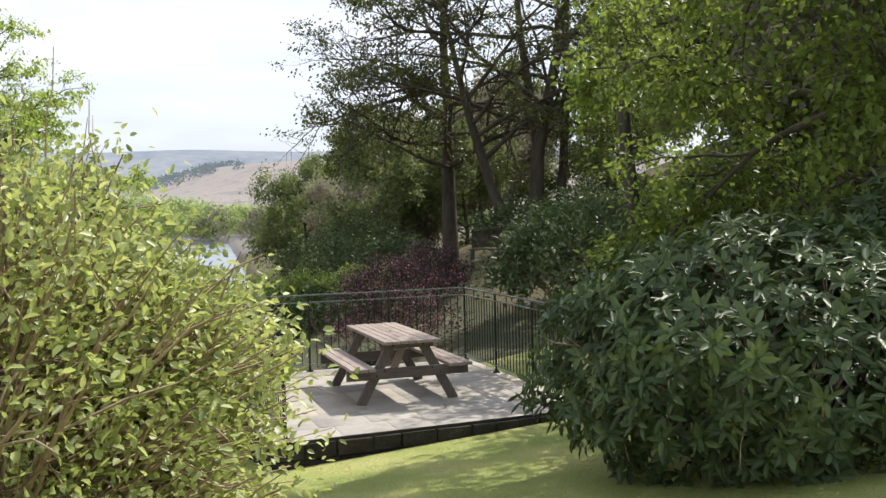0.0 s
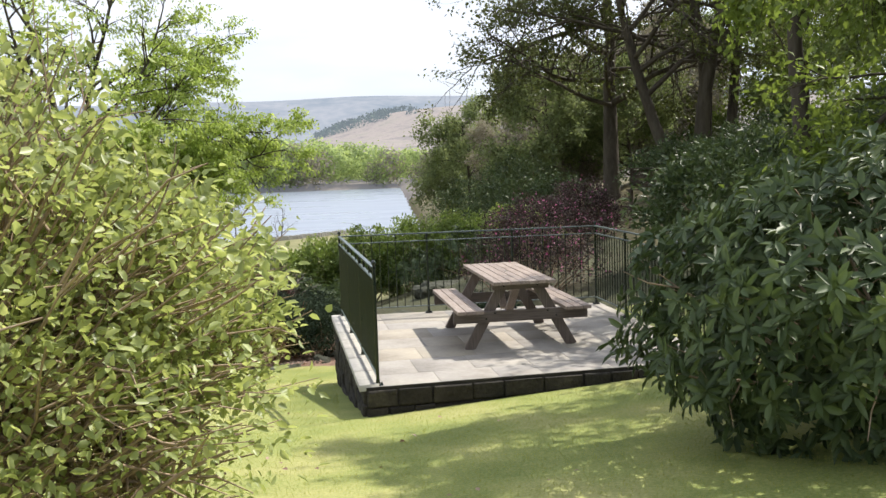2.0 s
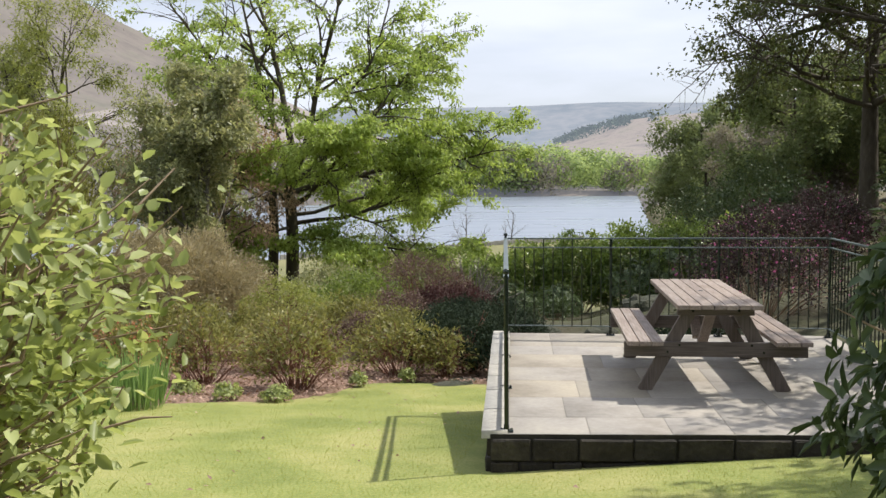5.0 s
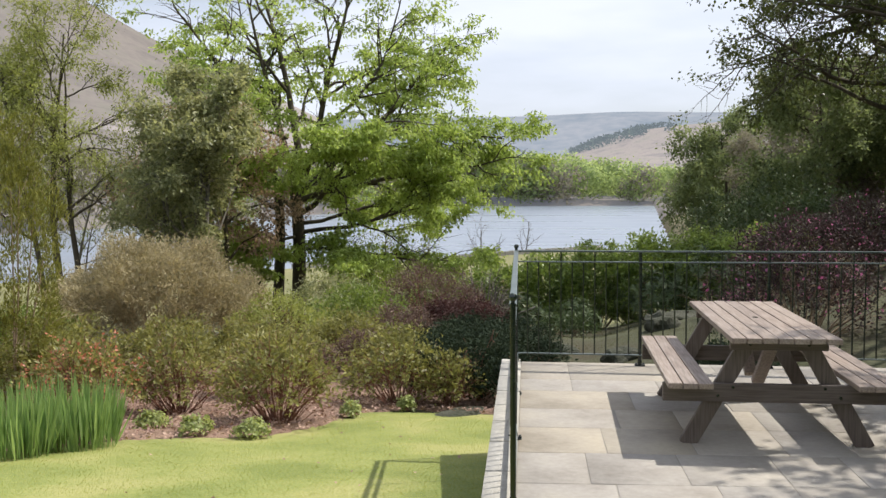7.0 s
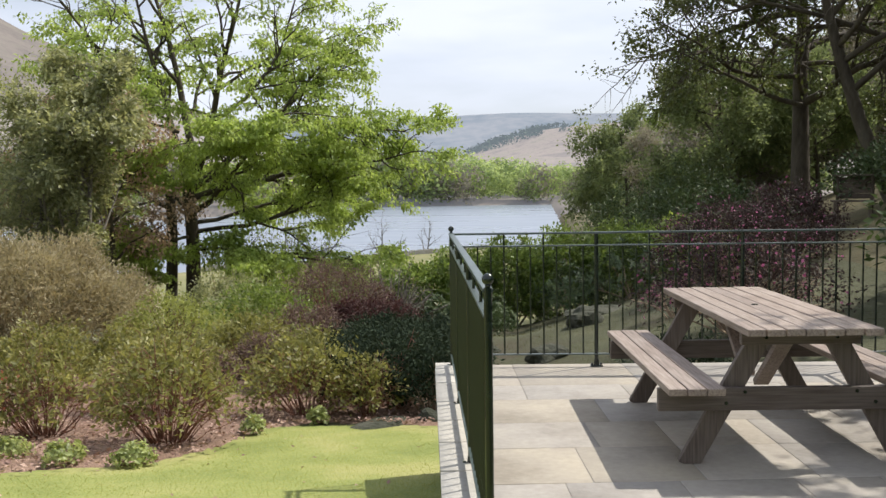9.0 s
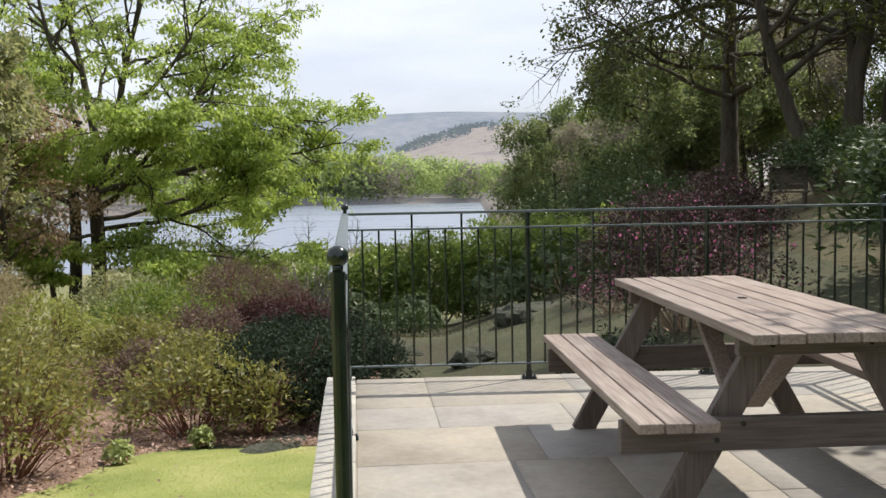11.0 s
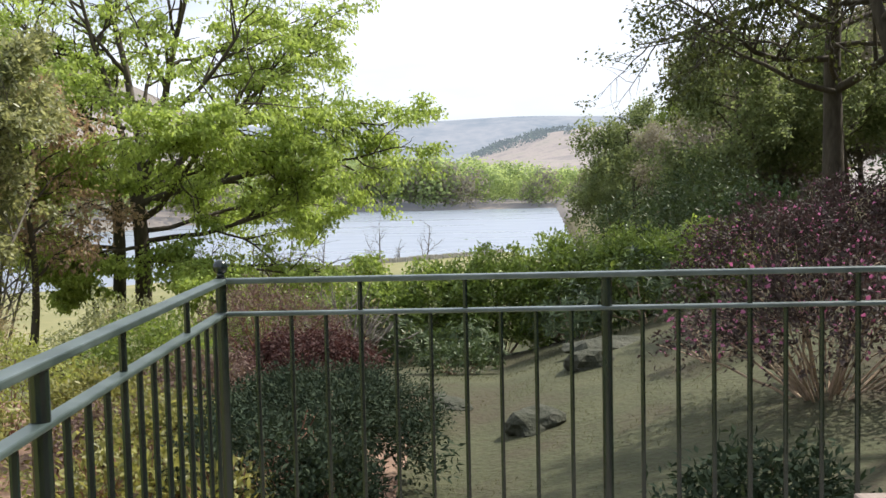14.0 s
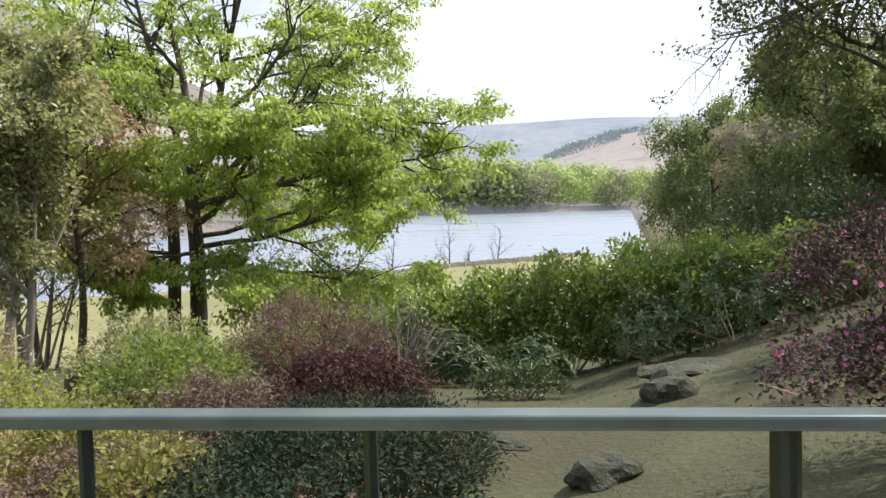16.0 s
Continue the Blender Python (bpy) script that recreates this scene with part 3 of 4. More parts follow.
def post_parts(at, parent, ball=True):
    b = bmesh.new()
    rod(b, (at.x, at.y, 0.0), (at.x, at.y, H_TOP + (0.012 if ball else -0.004)), 0.0165, 12)
    p = part("post", b, M_IRON, parent)
    b = bmesh.new()
    box(b, (0.10, 0.055, 0.012), Matrix.Translation((at.x, at.y, 0.006)), 0.003)
    rod(b, (at.x, at.y, 0.012), (at.x, at.y, 0.055), 0.024, 10, 0.020)
    for s in (-1, 1):
        rod(b, (at.x + s * 0.036, at.y, 0.012), (at.x + s * 0.036, at.y, 0.028), 0.010, 6)
    part("foot_plate", b, M_IRON, p)
    if ball:
        b = bmesh.new()
        rod(b, (at.x, at.y, H_TOP + 0.01), (at.x, at.y, H_TOP + 0.03), 0.012, 10)
        bmesh.ops.create_uvsphere(b, u_segments=12, v_segments=8, radius=0.024, matrix=Matrix.Translation((at.x, at.y, H_TOP + 0.045)))
        for f in b.faces:
            f.smooth = True
        part("ball_finial", b, M_IRON, p)


def railing(a, b, panels, per, long_at, label, own_first=True, balls=()):
    """Posts, two top rails, a bottom rail and upright bars, from a to b."""
    a, b = Vector(a), Vector(b)
    ob = thing("railing", (0, 0, 0), label, "railing", "terrace railings")
    for i in range(0 if own_first else 1, panels + 1):
        post_parts(a.lerp(b, i / panels), ob, i in balls)
    way = (b - a).normalized()
    for name, z, w, h in (("top_rail", H_TOP, 0.042, 0.017), ("middle_rail", H_MID, 0.036, 0.013), ("bottom_rail", H_LOW, 0.034, 0.011)):
        m = Matrix.Translation((a + b) / 2 + Vector((0, 0, z))) @ way.to_track_quat("X", "Z").to_matrix().to_4x4()
        part(name, box(bmesh.new(), ((b - a).length, w, h), m, 0.004), M_RAIL, ob)
    n = panels * per
    for i in range(1, n):
        if i % per:
            o = new("baluster", BAR_LONG if i % per in long_at else BAR_SHORT)
            o.location, o.parent = a.lerp(b, i / n), ob
    return ob


railing((0, 0, 0), (33 * PITCH, 0.0, 0), 3, 11, (4, 7), "dark green painted iron railing along the terrace's lake side", True, (0, 3))
railing((0, 0, 0), (0.245, -4.31 + 0.10, 0), 3, 13, (4, 9), "dark green painted iron railing with ball-topped end posts beside the lawn", False, (3,))
railing((33 * PITCH, 0, 0), (3.68, -3.85, 0), 3, 12, (4, 8), "dark green painted iron railing beside the rhododendron", False, (3,))


# ---- picnic table ----
def picnic_table(at):
    ob = thing("picnic_table", at, "weathered brown wooden picnic table with attached plank benches", "picnic table")
    rng = random.Random(4)

    def board(name, size, m, grain=M_WOOD):
        return part(name, box(bmesh.new(), size, m, 0.005), grain, ob)

    length, pitch = 1.98, 0.1005
    for i in range(7):
        x = (i - 3) * pitch
        board("top_board", (0.093, length + rng.uniform(-0.012, 0.012), 0.038), pose(x, rng.uniform(-0.006, 0.006), 0.755 + rng.uniform(-0.002, 0.002)))
    for s in (-1, 1):
        for i in range(3):
            x = s * (0.605 + (i - 1) * 0.1005)
            board("seat_board", (0.093, length + rng.uniform(-0.012, 0.012), 0.038), pose(x, rng.uniform(-0.006, 0.006), 0.448))
    for e in (-1, 1):
        y = e * 0.72
        for s in (-1, 1):
            lean = math.degrees(math.atan2(0.40, 0.72))
            board("leg", (0.115, 0.044, 0.86), pose(s * 0.385, y, 0.362, 0, -s * lean, 0), M_WOOD_Z_SHADED)
        board("seat_bearer", (1.53, 0.044, 0.125), pose(0, y + e * 0.046, 0.365), M_WOOD_X_SHADED)
        board("top_bearer", (0.64, 0.044, 0.075), pose(0, y + e * 0.046, 0.697), M_WOOD_X_SHADED)
        board("brace", (0.09, 0.70, 0.04), pose(0, e * 0.40, 0.53, e * 38, 0, 0))
    board("centre_cleat", (0.62, 0.07, 0.036), pose(0, 0, 0.717), M_WOOD_X_SHADED)
    # A dark disc on the boards stands in for the hole's shade.
    b = rod(bmesh.new(), (0, 0, 0.7745), (0, 0, 0.7765), 0.022, 16)
    part("parasol_hole", b, M_IRON, ob)
    for e in (-1, 1):
        for s in (-1, 1):
            for x, z in ((0.30, 0.405), (0.40, 0.345), (0.19, 0.70)):
                bb = rod(bmesh.new(), (s * x, e * 0.808 - e * 0.024, z), (s * x, e * 0.808 - e * 0.014, z), 0.010, 8)
                part("bolt", bb, M_IRON, ob)
    return ob


picnic_table(pose(1.925, -2.02, 0.0, 0, 0, 1.2))


def on(x, y, dz=0.0):
    return (x, y, gz(x, y) + dz)


M_MOSS = leaf_material("moss_grass", (0.05, 0.052, 0.022), (0.08, 0.085, 0.036), (0.14, 0.142, 0.062), 0.8, 0.3, 0.7, 0.1)
# Ridge trees carry the same added haze emission.
M_RIDGE = haze_glow_material("ridge_tree", [(0.3, (0.04, 0.06, 0.04)), (0.7, (0.09, 0.11, 0.07))], 0.05, (0.70, 0.82, 1.0), 0.17)

# ---- trees ----
MAPLE = dict(kids=(16, 12, 6), ratio=(0.55, 0.40, 0.5), ang=(74, 44, 45), up=(0.02, 0.005, -0.02, -0.06), wig=(0.06, 0.12, 0.16, 0.2), flat=0.35)
MAPLE["from"] = (0.23, 0.25, 0.2)
MAPLE_LIMBS = [
    ((0.05, 0, 6.1), (-0.42, 0.1, 1), 10.0, 0.15), ((0.1, 0, 6.2), (-0.05, 0.25, 1), 11.0, 0.19), ((0.1, 0, 6.0), (0.45, -0.1, 1), 10.5, 0.17), ((0.1, 0.1, 6.0), (0.8, 0.3, 0.85), 10.5, 0.16),
    ((-0.8, 0.2, 6.2), (-0.55, 0.1, 1), 8.5, 0.13), ((-0.8, 0.2, 6.3), (-0.1, -0.3, 1), 9.0, 0.13),
    ((0.1, 0, 5.6), (1, 0.1, 0.34), 9.6, 0.15), ((0.1, 0, 5.0), (1, -0.45, 0.22), 8.8, 0.13), ((0.1, 0, 4.2), (1, 0.2, 0.12), 8.2, 0.11), ((0.1, 0, 3.7), (0.8, -0.7, 0.12), 6.2, 0.09),
    ((0.4, 0, 7.4), (1, 0.25, 0.36), 9.2, 0.12), ((0.6, 0, 8.6), (1, -0.1, 0.42), 8.4, 0.10), ((0.3, 0, 7.0), (0.8, -0.8, 0.4), 7.2, 0.10), ((1.2, 0, 10.0), (1, 0.1, 0.55), 6.5, 0.08),
    ((0, 0, 5.2), (0.15, -1, 0.22), 5.4, 0.10), ((0, 0, 4.0), (-0.15, -1, 0.05), 4.6, 0.08), ((0, 0, 6.0), (-0.2, 1, 0.3), 5.5, 0.10),
    ((-0.8, 0.2, 5.2), (-1, -0.3, 0.42), 4.6, 0.10), ((-0.8, 0.2, 6.6), (-1, 0.1, 0.5), 5.0, 0.09), ((-0.9, 0.2, 4.0), (-0.8, -0.7, 0.15), 4.2, 0.08), ((-0.3, 0, 8.4), (-1, -0.4, 0.45), 4.6, 0.08),
    ((0.1, 0, 3.5), (1, -0.25, 0.04), 8.0, 0.09), ((0.1, 0, 4.6), (0.9, 0.5, 0.1), 8.0, 0.10), ((-1.8, -0.2, 3.4), (-0.6, -0.4, 0.8), 3.6, 0.06), ((-1.7, -0.2, 2.4), (0.5, -0.8, 0.3), 2.6, 0.05)]
tree("maple_tree", on(-11.8, 31.3), [],
     MAPLE, (24, 0.21, 0.19, 0.105, 0.9), M_MAPLE, M_BARK, "spreading maple in fresh yellow-green spring leaf with several dark stems", 24, thin=(9.5, 15.5, -0.25),
     limbs=MAPLE_LIMBS, poles=[((0.1, 0, -0.3), (0.05, 0, 6.3), 0.34), ((-1.0, 0.3, -0.3), (-0.8, 0.2, 6.6), 0.27), ((-1.5, -0.2, -0.3), (-1.9, -0.2, 4.0), 0.13)], layer=0.4)

OAK = dict(kids=(10, 8, 7), ratio=(0.62, 0.5, 0.5), ang=(72, 50, 50), up=(0.01, 0.01, -0.01, -0.04))
OAK["from"] = (0.30, 0.25, 0.2)
tree("oak_tree", on(14.9, 35.0), [((0, 0, -0.4), (0.0, -0.02, 1), 18.0, 0.46)], OAK,
     (11, 0.26, 0.19, 0.13, 0.4), M_OAK, M_BARK, "tall dark oak just coming into leaf on the wooded bank", 12, "bank oaks", thin=(30, 40, 0.02), layer=0.5,
     limbs=[((0, 0, 5.0), (-1, -0.3, 0.10), 7.0, 0.12), ((0, 0, 6.3), (-1, 0.1, 0.16), 8.2, 0.14), ((0, 0, 7.6), (-1, -0.5, 0.25), 7.5, 0.13), ((0, 0, 5.6), (-0.3, -1, 0.1), 6.0, 0.12),
            ((0, 0, 6.8), (0.9, -0.5, 0.15), 6.5, 0.12), ((0, 0, 9.0), (-1, 0.2, 0.3), 7.5, 0.13), ((0, 0, 8.4), (1, 0.1, 0.25), 6.5, 0.12)])
tree("oak_tree", on(16.6, 28.0),
     [((0, 0, -0.4), (-0.05, 0, 1), 18.0, 0.38), ((-0.5, 0.2, -0.4), (-0.42, 0.1, 1), 13.5, 0.32), ((0.7, 0.2, -0.4), (0.04, 0, 1), 17.5, 0.34), ((1.4, -0.2, -0.4), (0.08, 0.05, 1), 17.0, 0.28)],
     dict(OAK, kids=(9, 7, 6)), (9, 0.26, 0.19, 0.13, 0.4), M_OAK, M_BARK, "many-stemmed dark oak rising from the shaded bank", 13, "bank oaks", thin=(30, 40, 0.02), layer=0.5)

BEECH = dict(kids=(17, 9, 6), ratio=(0.5, 0.5, 0.5), ang=(80, 50, 45), up=(0.0, -0.015, -0.03, -0.07), flat=0.6)
BEECH["from"] = (0.12, 0.2, 0.15)
tree("ash_tree", on(11.8, 9.2), [((0, 0, -0.4), (0.0, -0.02, 1), 14.0, 0.24)], dict(OAK, kids=(9, 7, 6), ratio=(0.4, 0.5, 0.5)),
     (5, 0.18, 0.16, 0.08, 0.4), M_BEECH, M_BARK, "straight dark ash trunk with a thin green crown", 19)
tree("beech_tree", on(16.6, 6.4), [((0, 0, -0.4), (0.0, -0.02, 1), 11.5, 0.24)], BEECH,
     (8, 0.15, 0.15, 0.09, 0.5), M_BEECH, M_BARK, "leafy green beech with drooping boughs on the bank", 14, "beeches")
tree("beech_tree", on(8.8, -3.4), [((0, 0, -0.4), (-0.02, 0.0, 1), 9.0, 0.17)], BEECH,
     (12, 0.14, 0.13, 0.08, 0.5), M_BEECH, M_BARK, "bright leafy beech shading the lawn beside the terrace", 15, "beeches")

tree("evergreen_tree", on(-12.4, 20.5),
     [((0, 0, -0.3), (0.06, 0, 1), 8.2, 0.15), ((0.4, 0.1, -0.3), (0.22, 0.0, 1), 7.4, 0.13), ((-0.5, 0, -0.3), (-0.22, 0.05, 1), 7.0, 0.12)],
     dict(kids=(12, 7, 5), ratio=(0.36, 0.5, 0.5), ang=(55, 48, 45)), (6, 0.14, 0.18, 0.09, 0.3), M_HOLLY, M_BARK_GREY,
     "rounded grey-green evergreen tree with several stems", 16)
tree("bronze_tree", on(-14.2, 24.5), [((1.4, 0, -0.3), (0.16, 0, 1), 7.8, 0.14), ((0.4, 0, -0.3), (-0.05, 0, 1), 7.0, 0.11)],
     dict(kids=(10, 6, 5), ratio=(0.4, 0.5, 0.5), ang=(55, 48, 45)), (4, 0.15, 0.17, 0.09, 0.4), M_BROWN_LEAF, M_BARK,
     "slim tree with bronze young leaves beside the maple", 17)
tree("willow_tree", on(-19.0, 24.5),
     [((0, 0, -0.3), (-0.05, 0, 1), 11.5, 0.16), ((0.6, 0.2, -0.3), (0.10, 0, 1), 10.5, 0.14), ((-0.7, 0, -0.3), (-0.16, 0, 1), 10.5, 0.13)],
     dict(kids=(10, 7, 6), ratio=(0.42, 0.5, 0.5), ang=(50, 45, 40)), (6, 0.14, 0.16, 0.05, 0.5), M_WILLOW, M_BARK,
     "feathery pale green willow with thin dark stems by the lake", 18)
for i, (x, y, h) in enumerate(((-15.5, 27.5, 7.0), (-17.8, 31.0, 8.0), (-21.5, 29.0, 7.5), (-13.6, 23.0, 5.0), (-8.8, 36.0, 4.4), (-7.0, 38.0, 3.4), (-9.8, 33.6, 4.0))):
    tree("bare_tree", on(x, y), [((0, 0, -0.3), (0.05, 0, 1), h, 0.09), ((0.3, 0.1, -0.3), (0.3, 0, 1), h * 0.8, 0.06), ((-0.3, 0, -0.3), (-0.25, 0, 1), h * 0.85, 0.06)],
         dict(kids=(8, 5, 4), ratio=(0.4, 0.5, 0.5), ang=(45, 45, 40), segs=(7, 5, 4, 3)), (1, 0.2, 0.14, 0.06, 0.3), M_WILLOW, M_BARK_GREY,
         "bare grey lakeside sapling with scattered buds", 30 + i, "bare lakeside saplings", "foliage")
for i, (x, y, h) in enumerate(((-13.2, 127.0, 7.0), (-10.6, 128.5, 4.0), (-7.0, 131.0, 6.5), (-19.5, 117.0, 6.0), (-23.5, 113.0, 6.5))):
    tree("dead_tree", on(x, y), [((0, 0, -0.3), (0.08, 0, 1), h, 0.16), ((0.2, 0, -0.3), (-0.3, 0, 1), h * 0.75, 0.10)],
         dict(kids=(6, 4, 2), ratio=(0.42, 0.5, 0.5), ang=(42, 45, 40), segs=(6, 4, 3, 2), up=(0.02, 0.05, 0.03, 0)), None, None, M_BARK_GREY,
         "leafless grey tree standing at the lake shore", 40 + i, "dead shore trees")

# woods on the right-hand bank: three kinds of tree, copied
WOOD = dict(kids=(13, 7, 5), ratio=(0.48, 0.5, 0.5), ang=(70, 50, 45), segs=(7, 5, 4, 3), flat=0.7)
WOOD["from"] = (0.1, 0.2, 0.2)
wood_kinds = []
for i, (mat, per, h) in enumerate(((M_WOODLEAF, 8, 11.5), (M_BEECH, 8, 12.5), (M_BAREWOOD, 5, 10.5))):
    wood_kinds.append(tree("bank_tree", on((13.2, 31.0, 26.0)[i], (72.0, 66.0, 60.0)[i], -0.3), [((0, 0, -0.2), (0.0, 0, 1), h * (0.92, 1, 1)[i], 0.2)], WOOD,
                           (per * 2, 0.36, 0.27, 0.18, 0.3), mat, M_BARK,
                           ("leafy green woodland tree on the wooded bank", "dark green woodland tree on the wooded bank", "twiggy grey-brown tree just budding on the bank")[i], 50 + i, "bank woodland trees"))
rng = random.Random(9)
for i, (x, y) in enumerate(((15.8, 86), (19, 80), (17.6, 98), (21, 96), (18.5, 66), (19.5, 58), (24, 72), (15.5, 52), (20, 47), (26, 55), (30, 64), (34, 50),
                            (14.5, 62), (26, 17), (33, 26), (31, 32), (19, 13.5), (25, 15), (31, 20), (38, 38), (14.5, 2.5), (20, 5), (27, 6), (34, 10), (15, -5), (21, -4), (28, -3), (19.0, 118), (25, 115), (40, 62), (14.5, 46))):
    k = (0, 2, 0, 1, 2, 0, 0, 2)[i % 8]
    s = rng.uniform(0.82, 1.12) * (0.9 if y > 42 and x < 22 else 1.0)
    c = copy_thing(wood_kinds[k], Matrix())
    c.matrix_basis = Matrix.Translation(on(x, y, -0.3)) @ Matrix.Rotation(rng.uniform(0, 6.28), 4, "Z") @ Matrix.Diagonal((s, s, s, 1))

# far woods across the lake
rng = np.random.default_rng(77)
P, D, N, L, W, B = [], [], [], [], [], []
for i in range(520):
    x = rng.uniform(-250, 170)
    far = max(430 - 4.2 * max(-60 - x, 0), 70)
    back = rng.random() ** 1.6 * 150
    y = far + 5 + back
    h = rng.uniform(10, 19) * (1.25 - 0.35 * smooth(-20, 60, x)) * (1.0 if x > -70 else 0.8)
    r = h * rng.uniform(0.38, 0.55)
    k = 300
    d = unit(rng.normal(0, 1, (k, 3)))
    f = np.array([noise.noise(Vector(v * 2.2) + Vector((i * 1.7, 0, 0))) for v in d])
    c = np.array((x, y, gz(x, y) + h * 0.55))
    P.append(c + d * (0.6 + 0.4 * rng.random((k, 1))) * (1 + 0.35 * f[:, None]) * np.array((r, r, h * 0.52)))
    D.append(unit(np.cross(d, rng.normal(0, 1, (k, 3)))))
    N.append(unit(d + rng.normal(0, 0.3, (k, 3))))
    L.append(rng.uniform(0.6, 1.25, k) * h / 13)
    W.append(rng.uniform(0.5, 0.9, k) * h / 13)
    B.append(np.full(k, (x < -75 and rng.random() < 0.7) or (back < 10 and rng.random() < 0.5)))
P, D, N, L, W, B = (np.concatenate(a) for a in (P, D, N, L, W, B))
tagged(part("far_woods", broad_leaves_mesh("far_woods", P[~B], D[~B], N[~B], L[~B], W[~B] * 1.5, M_FARWOOD), None, None, "fresh green woodland along the lake's far shore"), "", "woods", "", "stuff")
tagged(part("bare_woods", broad_leaves_mesh("bare_woods", P[B], D[B], N[B], L[B], W[B], M_BAREWOOD), None, None, "grey leafless woodland fringing the far shore and hillside"), "", "woods", "", "stuff")

k = 3600
x = rng.uniform(-10, 175, k)
y = 1650 + 30 - 170 * rng.random(k) ** 1.3
keep = np.array([noise.noise(Vector((a / 26, b / 50, 3.3))) > -0.12 + max(a - 100, 0) / 160 for a, b in zip(x, y)])
x, y = x[keep], y[keep]
P = np.stack([x, y, ground_z(x, y) + rng.uniform(0, 9, len(x))], 1)
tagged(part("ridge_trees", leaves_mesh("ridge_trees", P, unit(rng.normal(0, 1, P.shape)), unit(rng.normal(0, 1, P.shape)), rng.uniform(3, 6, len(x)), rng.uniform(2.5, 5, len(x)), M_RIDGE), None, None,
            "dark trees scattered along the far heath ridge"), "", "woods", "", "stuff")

# ---- shrubs beside the lawn ----
bush("flowering_currant", on(-2.0, -9.25), (1.55, 1.35, 1.2), 2300, 12, 0.085, (0.052, 0.028), M_SHRUB,
     "large loose shrub with pale green young leaves and brown stems", 101, 320, M_TWIG, 1.15, lo=0.3, stem_r=0.019, twigs=1700, whips=16, group="lawn shrubs", z_min=-0.7, broad=True, uneven=0.3)
bush("flowering_currant", on(-4.1, -9.6), (1.5, 1.3, 1.5), 1200, 12, 0.09, (0.052, 0.028), M_SHRUB,
     "tall loose shrub with pale green young leaves", 102, 160, M_TWIG, 1.4, lo=0.35, stem_r=0.02, twigs=700, whips=22, group="lawn shrubs", z_min=-0.7, broad=True)
bush("flowering_currant", on(-1.1, -8.85), (0.66, 0.62, 0.62), 520, 14, 0.06, (0.05, 0.03), M_SHRUB,
     "arching outer stems of a pale green leafy shrub over the lawn", 106, 60, M_TWIG, 1.3, lo=0.3, stem_r=0.012, twigs=260, whips=2, group="lawn shrubs", z_min=-0.9, broad=True, uneven=0.25)
bush("rhododendron", on(3.7, -7.5, -0.05), (1.95, 1.5, 1.02), 1800, 9, 0.02, (0.125, 0.044), M_RHODO,
     "big glossy dark green rhododendron beside the terrace", 103, 40, M_TWIG, 0.85, lo=0.65, whorl=True, z_min=-0.8, uneven=0.2, group="rhododendrons")
bush("rhododendron", on(6.7, -6.2, -0.05), (2.0, 1.9, 1.2), 1200, 9, 0.02, (0.14, 0.046), M_RHODO,
     "broad glossy rhododendron under the beech boughs", 104, 30, M_TWIG, 1.0, lo=0.6, whorl=True, z_min=-0.8, group="rhododendrons")
bush("rhododendron", on(5.6, -3.0, -0.1), (1.2, 1.4, 0.8), 700, 9, 0.02, (0.135, 0.044), M_RHODO,
     "glossy rhododendron against the terrace railing", 105, 24, M_TWIG, 0.7, lo=0.6, whorl=True, z_min=-0.8, group="rhododendrons")

# dark laurels on the bank
for i, (x, y, r, h) in enumerate(((14.4, 23.0, 2.4, 1.2), (14.8, 18.0, 2.6, 0.9), (9.6, 25.5, 2.0, 1.4), (18.0, 21.0, 2.8, 1.0), (8.6, 30.0, 2.6, 2.0), (11.5, 40.0, 3.0, 2.6), (9.4, 47.0, 3.0, 2.8), (12.5, 13.5, 2.2, 0.85), (8.5, 6.5, 1.8, 1.3), (11.5, 4.0, 2.0, 1.8))):
    bush("laurel_bush", on(x, y, -0.1), (r, r, h), 420, 12, 0.14, (0.20, 0.085), M_RHODO, "dark evergreen bush in the shade of the bank trees", 120 + i, 12, lo=0.6, group="bank bushes")

# hedge across the garden
for i, (x, y, r, h) in enumerate(((-5.3, 20.3, 1.3, 0.5), (-3.6, 20.2, 1.35, 0.75), (-1.9, 20.1, 1.35, 1.0), (-0.3, 20.0, 1.35, 1.2), (1.3, 19.9, 1.35, 1.35), (2.9, 19.8, 1.4, 1.35), (4.6, 19.6, 1.5, 1.1), (6.4, 19.0, 1.7, 0.85))):
    bush("hedge_shrub", on(x, y), (r, 0.95, h), 650, 16, 0.10, (0.14, 0.065), M_HEDGE, "laurel hedge shrub with sunlit fresh top leaves", 140 + i, 16, M_TWIG, h * 0.85, lo=0.55, z_min=-0.75, group="garden hedge")
for i, (x, y, r, h) in enumerate(((-0.9, 17.2, 0.8, 0.55), (0.5, 17.4, 0.7, 0.5), (2.8, 16.4, 1.0, 0.7), (4.2, 16.0, 1.2, 0.8))):
    bush("low_rhododendron", on(x, y), (r, r, h), 160, 9, 0.02, (0.16, 0.055), M_RHODO, "low dark rhododendron at the hedge's foot", 150 + i, 8, whorl=True, lo=0.6, group="low hedge bushes")
bush("bare_shrub", on(-2.0, 16.6), (1.3, 0.9, 1.0), 60, 2, 0.1, (0.08, 0.04), M_BROOM, "pale bare-branched shrub in front of the hedge", 156, 60, M_BARK_GREY, 0.8, stem_r=0.03)

